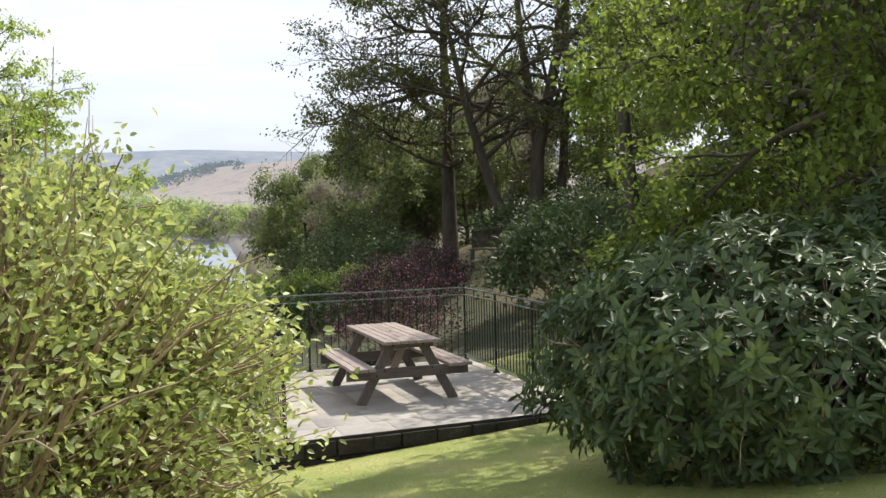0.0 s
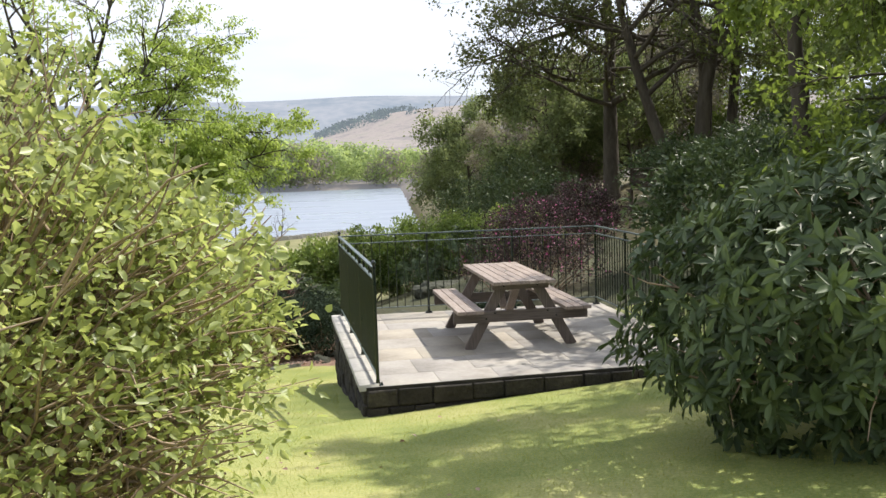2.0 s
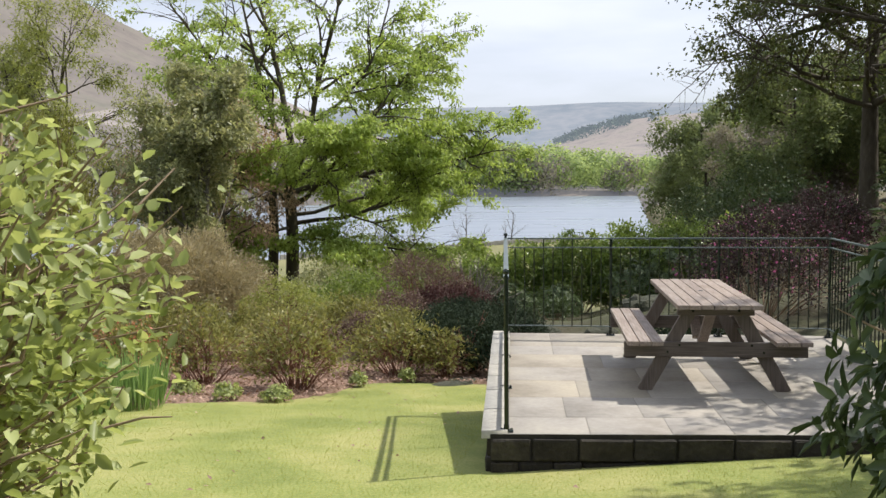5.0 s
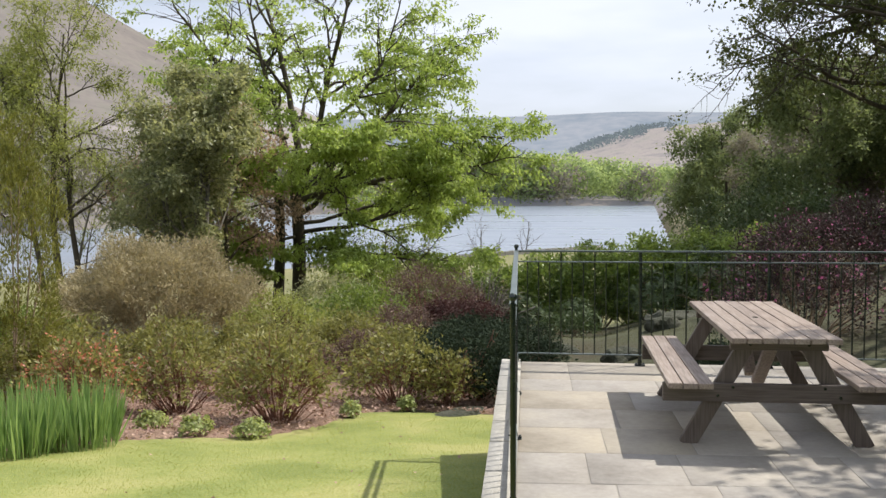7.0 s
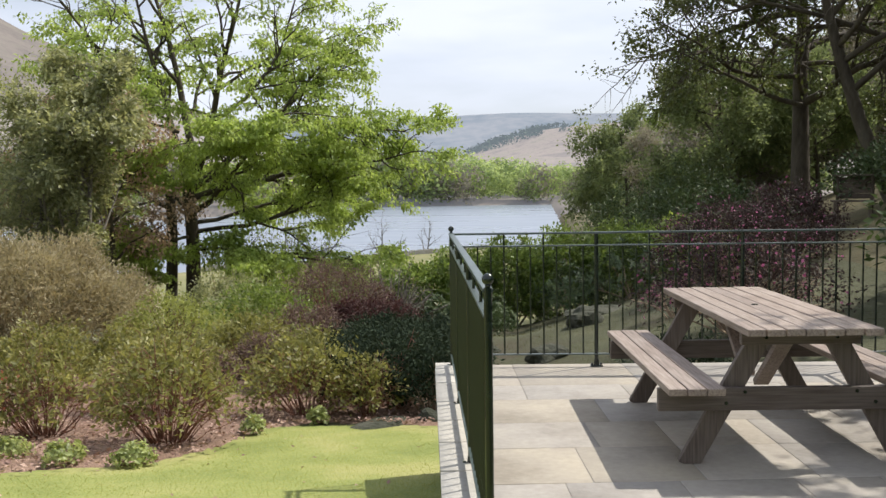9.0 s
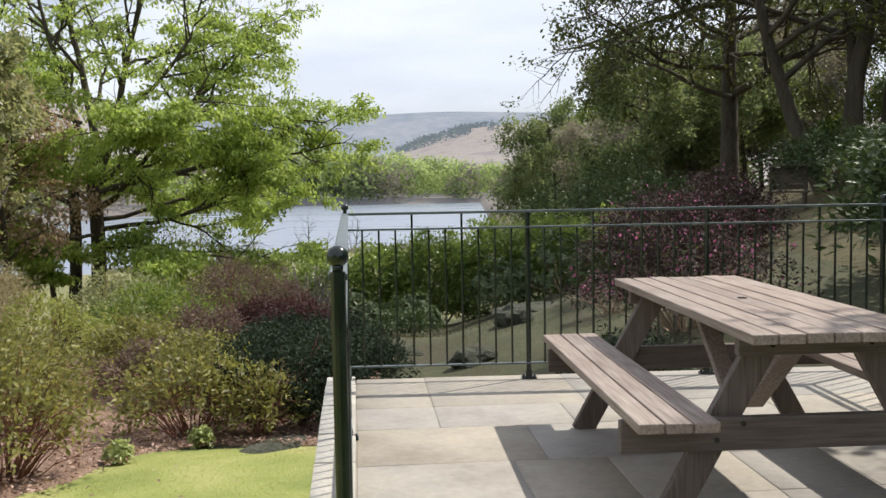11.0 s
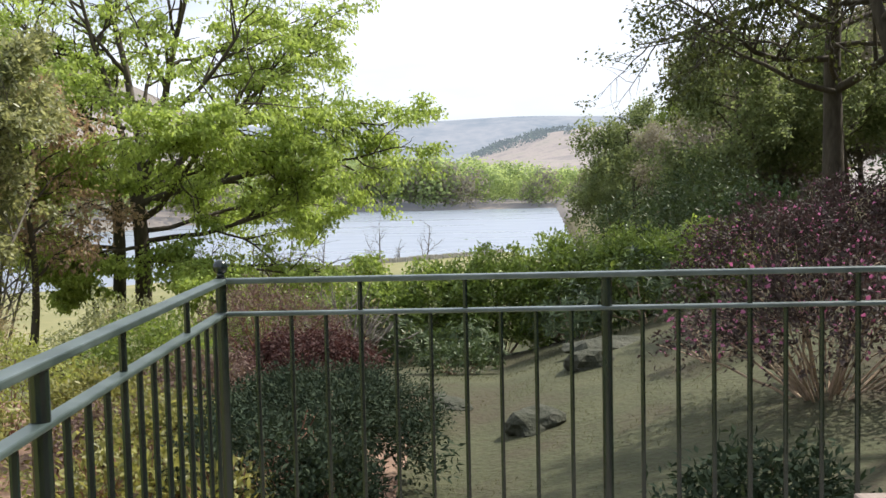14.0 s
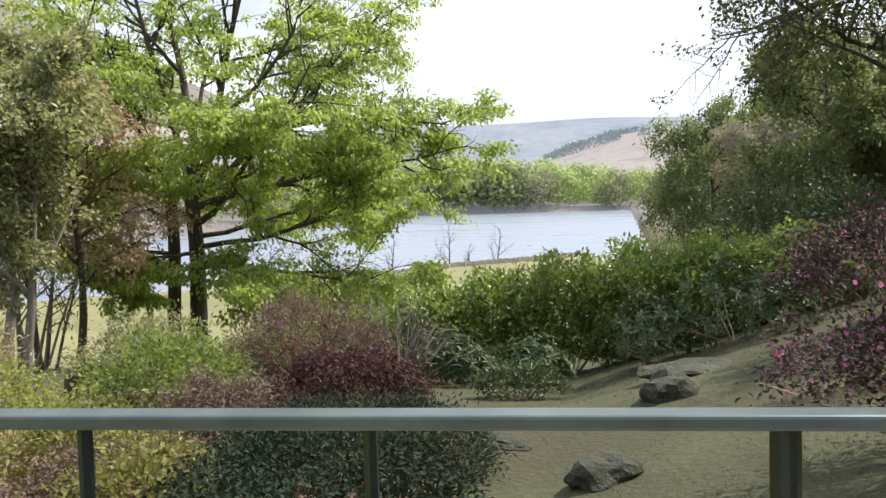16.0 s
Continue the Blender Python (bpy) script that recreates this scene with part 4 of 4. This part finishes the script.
# garden below the terrace
bush("spreading_conifer", on(-1.35, 9.2, -0.05), (1.5, 1.2, 0.42), 700, 34, 0.10, (0.075, 0.02), M_CONIFER, "dark spreading juniper below the terrace", 160, 12, lo=0.5, droop=-0.2, lift=0.26)
bush("red_japanese_maple", on(-2.1, 12.6), (1.1, 1.0, 0.52), 460, 22, 0.09, (0.09, 0.035), M_REDMAPLE, "dome of dark red lace-leaved maple", 161, 14, lift=0.36, lo=0.55, droop=0.6)
bush("mauve_shrub", on(-3.2, 14.6), (1.35, 1.1, 0.95), 420, 18, 0.10, (0.10, 0.022), M_HEATHER, "twiggy mauve-brown garden shrub", 162, 40, M_TWIG_RED, 0.75)
bush("dark_shrub", on(-1.0, 4.6), (0.85, 0.7, 0.6), 380, 16, 0.06, (0.06, 0.03), M_CONIFER, "low dark dusky shrub beside the terrace wall", 163, 18, M_TWIG_RED)
bush("purple_shrub", on(-2.9, 6.6), (0.9, 0.7, 0.42), 260, 16, 0.06, (0.06, 0.03), M_HEATHER, "low mauve heather clump", 164, 18, M_TWIG_RED)
bush("dark_shrub", on(-0.95, 6.3), (1.25, 1.05, 0.62), 700, 18, 0.07, (0.08, 0.03), M_CONIFER, "dark green shrub against the terrace wall", 165, 14, lift=0.42)
bush("pink_azalea", on(5.9, 12.6, -0.05), (1.7, 1.5, 0.86), 620, 12, 0.09, (0.09, 0.04), M_PURPLE, "tall azalea with dusky leaves and bright pink flowers", 166, 26, M_TWIG, 0.85,
     extra=(M_PINK, 420, 0.06, 0.045, "blossom", "bright pink blossom"), group="azaleas")
bush("pink_azalea", on(7.3, 14.0, -0.05), (1.3, 1.3, 1.0), 620, 12, 0.09, (0.09, 0.04), M_PURPLE, "tall azalea with dusky leaves and pink flowers", 167, 26, M_TWIG, 0.85,
     extra=(M_PINK, 200, 0.065, 0.05, "blossom", "bright pink blossom"), group="azaleas")
bush("pink_azalea", on(3.9, 9.6), (0.6, 0.5, 0.4), 130, 10, 0.05, (0.05, 0.025), M_PURPLE, "low azalea with a few pink flowers", 168, 14, M_TWIG, 0.3,
     extra=(M_PINK, 160, 0.05, 0.04, "blossom", "bright pink blossom"), group="azaleas")

bush("pink_azalea", on(4.3, 6.7, -0.05), (1.35, 1.2, 0.78), 560, 11, 0.08, (0.075, 0.035), M_PURPLE, "spreading azalea with dusky leaves and scattered pink flowers below the terrace", 169, 40, M_TWIG, 0.75,
     extra=(M_PINK, 280, 0.06, 0.05, "blossom", "bright pink blossom"), group="azaleas", twigs=120, uneven=0.7, lo=0.3)
bush("dark_shrub", on(2.5, 2.7), (0.6, 0.55, 0.42), 240, 14, 0.06, (0.08, 0.03), M_CONIFER, "dark green fern-like shrub at the terrace's foot", 182, 12)
bush("dark_shrub", on(0.4, 14.6), (0.7, 0.5, 0.35), 180, 12, 0.06, (0.09, 0.04), M_RHODO, "low dark evergreen tussock in the lower garden", 183, 10)

bush("dark_shrub", on(-0.42, 4.3), (0.4, 0.5, 0.5), 240, 14, 0.06, (0.07, 0.03), M_CONIFER, "dark dusky shrub tight against the terrace wall", 184, 12)

# ---- flower bed ----
bush("broom_bush", on(-8.3, 9.6), (2.05, 1.7, 1.35), 1700, 38, 0.11, (0.10, 0.026), M_BROOM, "large rounded twiggy brown bush", 170, 14, M_TWIG, 0.85, lo=0.55, droop=-0.4)
AZ = dict(stem_mat=M_TWIG_RED, twigs=90, uneven=0.65, z_min=-0.45, lo=0.5, group="bed azaleas")
bush("azalea", on(-3.05, 1.75), (0.68, 0.6, 0.52), 300, 7, 0.055, (0.085, 0.038), M_AZALEA_LEAF, "open azalea with reddish stems and yellow-green leaves", 171, 60, lift=0.52, stem_r=0.011, **AZ)
bush("azalea", on(-2.0, 4.1), (0.72, 0.6, 0.48), 300, 7, 0.055, (0.085, 0.038), M_AZALEA_LEAF, "azalea with yellow-green young leaves beside the lawn", 172, 40, lift=0.45, stem_r=0.011, **AZ)
bush("azalea", on(-1.2, 3.95), (0.42, 0.4, 0.40), 150, 7, 0.055, (0.085, 0.038), M_AZALEA_LEAF, "small azalea with yellow-green leaves", 173, 26, lift=0.38, stem_r=0.009, **AZ)
bush("azalea", on(-4.6, 2.3), (0.6, 0.55, 0.5), 220, 7, 0.055, (0.085, 0.038), M_AZALEA_LEAF, "azalea with bare reddish stems", 174, 50, lift=0.5, stem_r=0.010, **AZ)
bush("azalea", on(-5.6, 1.7), (0.7, 0.55, 0.45), 240, 7, 0.055, (0.085, 0.038), M_AZALEA_LEAF, "azalea with coral-pink blossom", 175, 40, lift=0.5, stem_r=0.010,
     extra=(M_CORAL, 520, 0.05, 0.04, "blossom", "coral-pink blossom"), **AZ)
bush("azalea", on(-6.8, 2.9), (0.8, 0.6, 0.5), 240, 10, 0.06, (0.072, 0.034), M_AZALEA_LEAF, "azalea with yellow-green young leaves at the bed's end", 176, 30, lift=0.5, stem_r=0.010, **AZ)
bush("azalea", on(-4.0, 4.4), (0.8, 0.6, 0.5), 260, 11, 0.06, (0.075, 0.035), M_AZALEA_LEAF, "azalea behind the front row of the bed", 177, 30, lift=0.5, stem_r=0.010, **AZ)
bush("green_shrub", on(-4.2, 11.0), (1.1, 0.9, 0.75), 360, 14, 0.08, (0.09, 0.04), M_BEECH, "bright green shrub below the maple", 178, 16)
bush("green_shrub", on(-5.6, 13.5), (1.2, 1.0, 0.85), 360, 14, 0.08, (0.09, 0.04), M_HOLLY, "grey-green shrub below the maple", 179, 16)
bush("green_shrub", on(-3.0, 9.6), (0.8, 0.7, 0.55), 260, 14, 0.07, (0.08, 0.035), M_HEATHER, "brownish twiggy shrub behind the bed", 180, 16)
bush("golden_conifer", on(-7.15, 2.6), (0.66, 0.62, 1.95), 700, 26, 0.06, (0.09, 0.018), M_GOLD, "golden-green upright garden conifer", 181, 6, lift=2.0, lo=0.75, z_min=-0.98, droop=-0.8)
for i, (x, y, r) in enumerate(((-3.62, 0.55, 0.18), (-2.95, 0.50, 0.17), (-4.3, 0.9, 0.18), (-2.35, 2.6, 0.12), (-1.75, 3.45, 0.10))):
    bush("leafy_perennial", on(x, y), (r, r, 0.12), 70, 7, 0.02, (0.052, 0.032), M_SHRUB, "low clump of pale green leaves in the bed", 190 + i, 0, lift=0.08, group="bed perennials", whorl=True, category="plant")


def iris_clump(at, rx, ry, k, seed):
    rng = np.random.default_rng(seed)
    ob = thing("iris_clump", at, "dense clump of upright blue-green iris blades", "plant", "irises")
    a, r = rng.uniform(0, 6.28, k), np.sqrt(rng.random(k))
    P = np.stack([np.cos(a) * r * rx, np.sin(a) * r * ry, np.full(k, -0.04)], 1)
    D = unit(np.stack([P[:, 0] * 0.35, P[:, 1] * 0.35, np.ones(k)], 1) + rng.normal(0, 0.10, (k, 3)))
    part("foliage", leaves_mesh("blades", P, D, rng.normal(0, 1, (k, 3)), rng.uniform(0.45, 0.82, k), rng.uniform(0.022, 0.036, k), M_IRIS, 0.1, 0.4), None, ob)
    return ob


iris_clump(on(-4.45, -0.55), 0.40, 0.45, 420, 1)
iris_clump(on(-4.75, -1.25), 0.42, 0.45, 420, 2)
iris_clump(on(-5.4, -1.5), 0.45, 0.5, 360, 3)

for i, (x, y, r, h, m) in enumerate(((-6.2, 5.6, 0.9, 0.6, M_AZALEA_LEAF), (-4.9, 6.2, 0.95, 0.55, M_AZALEA_LEAF), (-3.5, 7.4, 0.8, 0.55, M_AZALEA_LEAF), (-2.4, 6.2, 0.7, 0.5, M_AZALEA_LEAF),
                                     (-7.6, 4.6, 0.9, 0.65, M_AZALEA_LEAF), (-5.2, 8.6, 1.0, 0.7, M_WILLOW), (-8.8, 5.5, 0.9, 0.7, M_BEECH))):
    bush("mixed_shrub", on(x, y), (r, r * 0.8, h), 300, 12, 0.065, (0.08, 0.037), m, "leafy shrub in the deep flower bed", 220 + i, 26, M_TWIG_RED, h * 0.8, group="bed shrubs", stem_r=0.011)


# ---- bed soil and fallen leaves ----
BED = [(-8.5, -3.6), (-5.6, -2.3), (-4.75, -1.75), (-4.05, -0.2), (-3.5, 0.15), (-2.7, 0.35), (-2.3, 1.5), (-2.15, 3.0), (-1.4, 3.4), (-0.4, 3.0), (0.1, 2.7), (0.1, 11), (-11, 11)]


def inside(x, y, ring):
    c = False
    for (x1, y1), (x2, y2) in zip(ring, ring[1:] + ring[:1]):
        if (y1 > y) != (y2 > y) and x < (x2 - x1) * (y - y1) / (y2 - y1) + x1:
            c = not c
    return c


bx, by = np.arange(-11, 0.2, 0.11), np.arange(-3.7, 11, 0.11)
verts, faces, seen = [], [], {}
for i in range(len(bx) - 1):
    for j in range(len(by) - 1):
        if inside(bx[i] + 0.05 + 0.09 * noise.noise(Vector((bx[i] * 2, by[j] * 2, 0))), by[j] + 0.05, BED):
            q = []
            for a, b in ((i, j), (i + 1, j), (i + 1, j + 1), (i, j + 1)):
                if (a, b) not in seen:
                    seen[a, b] = len(verts)
                    n1 = noise.noise(Vector((bx[a] * 3, by[b] * 3, 1.0)))
                    edge = sum(inside(bx[a] + p, by[b] + q2, BED) for p in (-0.2, 0.2) for q2 in (-0.2, 0.2)) < 4
                    verts.append((bx[a] + 0.03 * n1, by[b] - 0.03 * n1, gz(bx[a], by[b]) + (-0.02 if edge else 0.03 + 0.025 * n1)))
                q.append(seen[a, b])
            faces += q
bed = part("flower_bed", raw_mesh("flower_bed", verts, faces, np.full(len(faces) // 4, 4), M_SOIL), None, None, "brown bark-mulched bed curving round the lawn")
tagged(bed, "", "flower bed", "", "structure")
rng = np.random.default_rng(5)
P = np.array([(x, y, gz(x, y) + 0.055 + 0.02 * rng.random()) for x, y in zip(rng.uniform(-6.5, -0.3, 9500), rng.uniform(-2.4, 5, 9500)) if inside(x, y, BED)])
k = len(P)
tagged(part("leaf_litter", leaves_mesh("leaf_litter", P, rng.normal(0, 1, (k, 3)) * np.array((1, 1, 0.25)), unit(rng.normal(0, 0.4, (k, 3)) + np.array((0, 0, 1))), rng.uniform(0.03, 0.075, k), rng.uniform(0.02, 0.045, k), M_LITTER), None, None,
            "pinkish brown fallen leaves over the bed"), "", "leaves", "", "stuff")

# mown grass
k = 230000
x, y = rng.uniform(-5.6, 4.2, k), rng.uniform(-9.8, 3.4, k)
keep = ~((x > -0.12) & (x < 3.9) & (y > -4.35 + 0.07 * x))
keep &= np.array([not inside(a, b, BED) for a, b in zip(x, y)])
x, y = x[keep], y[keep]
k = len(x)
P = np.stack([x, y, ground_z(x, y) - 0.004], 1)
D = unit(rng.normal(0, 0.45, (k, 3)) + np.array((0, 0, 0.9)))
D[:, 2] = np.abs(D[:, 2])
tagged(part("lawn_grass", leaves_mesh("lawn_grass", P, D, unit(rng.normal(0, 0.5, (k, 3)) + np.array((0, 0, 1))), rng.uniform(0.010, 0.024, k), rng.uniform(0.002, 0.004, k), M_GRASS, 0.0), None, None, "short mown yellow-green lawn grass"), "", "grass", "", "stuff")
x, y = rng.uniform(-4.5, 2.5, 150), rng.uniform(-9, 2.5, 150)
keep = np.array([not inside(a, b, BED) for a, b in zip(x, y)]) & ~((x > -0.12) & (y > -4.35))
x, y = x[keep], y[keep]
k = len(x)
P = np.stack([x, y, ground_z(x, y) + 0.03], 1)
tagged(part("lawn_leaves", leaves_mesh("lawn_leaves", P, rng.normal(0, 1, (k, 3)) * np.array((1, 1, 0.2)), unit(rng.normal(0, 0.3, (k, 3)) + np.array((0, 0, 1))), rng.uniform(0.03, 0.06, k), rng.uniform(0.02, 0.035, k), M_LITTER), None, None, "stray dry leaves on the lawn"), "", "leaves", "", "stuff")


# tussocks and moss in the lower garden
k = 60000
x, y = rng.uniform(-3, 9, k), rng.uniform(0.6, 19, k)
keep = np.array([noise.noise(Vector((a * 0.8, b * 0.8, 4.0))) > -0.05 for a, b in zip(x, y)]) & ~((x < 0.2) & (y < 11))
x, y = x[keep], y[keep]
k = len(x)
P = np.stack([x, y, ground_z(x, y) - 0.01], 1)
tagged(part("rough_grass", leaves_mesh("rough_grass", P, unit(rng.normal(0, 0.6, (k, 3)) + np.array((0, 0, 1))), rng.normal(0, 1, (k, 3)), rng.uniform(0.02, 0.06, k), rng.uniform(0.003, 0.007, k), M_MOSS, 0.1), None, None, "dull mossy grass tussocks below the terrace"), "", "grass", "", "stuff")


# ---- rocks, stump, old seat, field wall ----
def rock(at, size, label, seed, group="garden rocks"):
    b = bmesh.new()
    bmesh.ops.create_icosphere(b, subdivisions=3, radius=0.5)
    for v in b.verts:
        p = Vector(v.co)
        f = 1 + 0.45 * noise.noise(p * 2.2 + Vector((seed * 3.1, 0, 0))) + 0.14 * noise.noise(p * 7 + Vector((seed, 0, 0)))
        v.co = Vector((p.x * f * size[0], p.y * f * size[1], max(p.z * f, -0.3) * size[2]))
    ob = part("rock", b, M_ROCK, None, label)
    ob.matrix_basis = Matrix.Translation(at) @ Matrix.Rotation(seed * 1.3, 4, "Z")
    return tagged(ob, "", "rock", group)


rock(on(2.5, 11.6, 0.05), (0.95, 0.75, 0.62), "large mossy grey rock in the lower garden", 1)
rock(on(1.45, 8.2, 0.05), (0.75, 0.6, 0.4), "low dark rock in the rough grass", 3)
rock(on(0.35, 10.2, 0.02), (1.0, 0.45, 0.16), "flat pale stone slab set in the grass", 4)
rock(on(3.1, 13.4, 0.02), (1.6, 1.0, 0.28), "broad mossy outcrop below the hedge", 5)
rock(on(-0.35, 3.6, 0.05), (0.35, 0.3, 0.2), "small stone beside the terrace wall", 6)
rock(on(-0.15, 4.4, 0.05), (0.4, 0.3, 0.22), "small stone beside the terrace wall", 7)
rock(on(-1.0, 3.3, 0.0), (1.0, 0.5, 0.09), "flat grey stepping slab at the bed's edge", 8)

b = bmesh.new()
rod(b, (0, 0, -0.2), (0, 0, 0.55), 0.34, 14, 0.28)
for v in b.verts:
    v.co += Vector((noise.noise(v.co * 3), noise.noise(v.co * 3 + Vector((5, 0, 0))), 0)) * 0.08
stump = part("tree_stump", b, M_BARK, None, "dark weathered tree stump below the trees")
stump.matrix_basis = Matrix.Translation(on(-6.5, 13.1))
tagged(stump, "", "stump")

seat = thing("garden_bench", Matrix.Translation(on(-4.55, 11.6)) @ Matrix.Rotation(0.1, 4, "Z"), "low weathered plank bench in the lower garden", "bench")
for i in range(2):
    part("seat_plank", box(bmesh.new(), (1.15, 0.15, 0.04), pose(0, (i - 0.5) * 0.17, 0.42), 0.006), M_WOOD, seat)
for sx in (-1, 1):
    part("leg", box(bmesh.new(), (0.07, 0.28, 0.44), pose(sx * 0.45, 0, 0.2), 0.006), M_OLDWOOD, seat)

hide = thing("garden_shelter", Matrix.Translation(on(12.0, 21.8)) @ Matrix.Rotation(-0.5, 4, "Z"), "dark old timber seat with a high board back", "shelter")
for sx in (-1, 1):
    for yy in (-0.25, 0.25):
        part("post", box(bmesh.new(), (0.09, 0.09, 0.75 if yy < 0 else 1.55), pose(sx * 0.5, yy, 0.33 if yy < 0 else 0.73), 0.008), M_OLDWOOD, hide)
part("seat_plank", box(bmesh.new(), (1.25, 0.62, 0.05), pose(0, 0, 0.73), 0.008), M_OLDWOOD, hide)
for i in range(4):
    part("back_board", box(bmesh.new(), (1.12, 0.03, 0.16), pose(0, 0.31, 0.88 + i * 0.17), 0.004), M_OLDWOOD, hide)
part("top_board", box(bmesh.new(), (1.3, 0.3, 0.04), pose(0, 0.25, 1.53), 0.006), M_OLDWOOD, hide)

rng = random.Random(3)
b = bmesh.new()
for i in range(110):
    u = i / 109
    x = -30 + 34 * u
    y = 133 + 1.3 * x - 4 + 3 * math.sin(u * 5)
    box(b, (0.42, 0.35, rng.uniform(0.5, 0.8)), pose(x, y, gz(x, y) + 0.25, 0, 0, 50 + rng.uniform(-8, 8)))
w = part("field_wall", b, M_DRYWALL, None, "low dry stone wall along the lake shore")
tagged(w, "", "wall", "", "structure")

# ---- paving and wall stones ----
def slab_mesh(corners, z, thick, gap, rnd):
    """One stone from four corners in plan: worn rim, uneven top."""
    c = sum(corners, Vector((0, 0, 0))) / 4
    lo, up, tp = [], [], []
    for p in corners:
        d = (c - p)
        e = p + d.normalized() * (gap * 1.3 + rnd.uniform(0, 0.006))
        lo.append((e.x, e.y, z - thick))
        up.append((e.x, e.y, z - 0.0025))
        f = e + d.normalized() * 0.006
        tp.append((f.x, f.y, z + rnd.uniform(-0.0012, 0.0014)))
    V = lo + up + tp
    F = [8, 9, 10, 11]
    for i in range(4):
        j = (i + 1) % 4
        F += [i, j, 4 + j, 4 + i, 4 + i, 4 + j, 8 + j, 8 + i]
    return raw_mesh("stone", V, F, np.full(9, 4), M_FLAG)


rnd = random.Random(21)
cuts_v = [0.0]
while cuts_v[-1] < 0.93:
    cuts_v.append(cuts_v[-1] + rnd.choice((0.085, 0.11, 0.135, 0.15)))
cuts_v[-1] = 1.0
U0 = 0.035
for v0, v1 in zip(cuts_v, cuts_v[1:]):
    u = U0
    while u < 0.999:
        w = rnd.choice((0.12, 0.16, 0.2, 0.245))
        u1 = 1.0 if u + w > 0.9 else u + w
        o = new("flagstone", slab_mesh([deck_at(u, v0), deck_at(u1, v0), deck_at(u1, v1), deck_at(u, v1)], 0.0, 0.03, 0.0012, rnd))
        o.parent = terrace
        u = u1
v = 0.0
while v < 0.999:
    v1 = min(1.0, v + rnd.uniform(0.11, 0.16))
    v1 = 1.0 if v1 > 0.95 else v1
    me = slab_mesh([deck_at(-0.018, v), deck_at(U0, v), deck_at(U0, v1), deck_at(-0.018, v1)], 0.022, 0.06, 0.005, rnd)
    me.materials[0] = M_COPING
    o = new("coping_stone", me)
    o.parent = terrace
    v = v1


def wall_face(a, b, depth, rows):
    """Courses of rough stones on one face of the terrace wall."""
    a, b = Vector(a), Vector(b)
    way = (b - a).normalized()
    out = Vector((way.y, -way.x, 0))
    length = (b - a).length
    z = -0.03
    for r in range(rows):
        h = rnd.uniform(0.12, 0.17)
        s = 0.0
        while s < length - 0.02:
            w = rnd.uniform(0.2, 0.46)
            e = length if s + w > length - 0.12 else s + w
            m = Matrix(((way.x, out.x, 0, 0), (way.y, out.y, 0, 0), (0, 0, 1, 0), (0, 0, 0, 1)))
            p = a + way * (s + e) / 2 + out * (depth + rnd.uniform(-0.012, 0.010))
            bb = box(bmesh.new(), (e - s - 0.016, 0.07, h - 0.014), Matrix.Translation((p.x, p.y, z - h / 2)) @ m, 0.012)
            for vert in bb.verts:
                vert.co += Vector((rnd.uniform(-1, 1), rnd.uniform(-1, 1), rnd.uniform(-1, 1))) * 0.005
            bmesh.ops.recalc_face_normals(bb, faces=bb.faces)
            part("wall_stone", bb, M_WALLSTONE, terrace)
            s = e
        z -= h


wall_face(NL, NR, 0.0, 3)
wall_face(FL, NL, 0.0, 8)
wall_face(FR, FL, 0.0, 8)
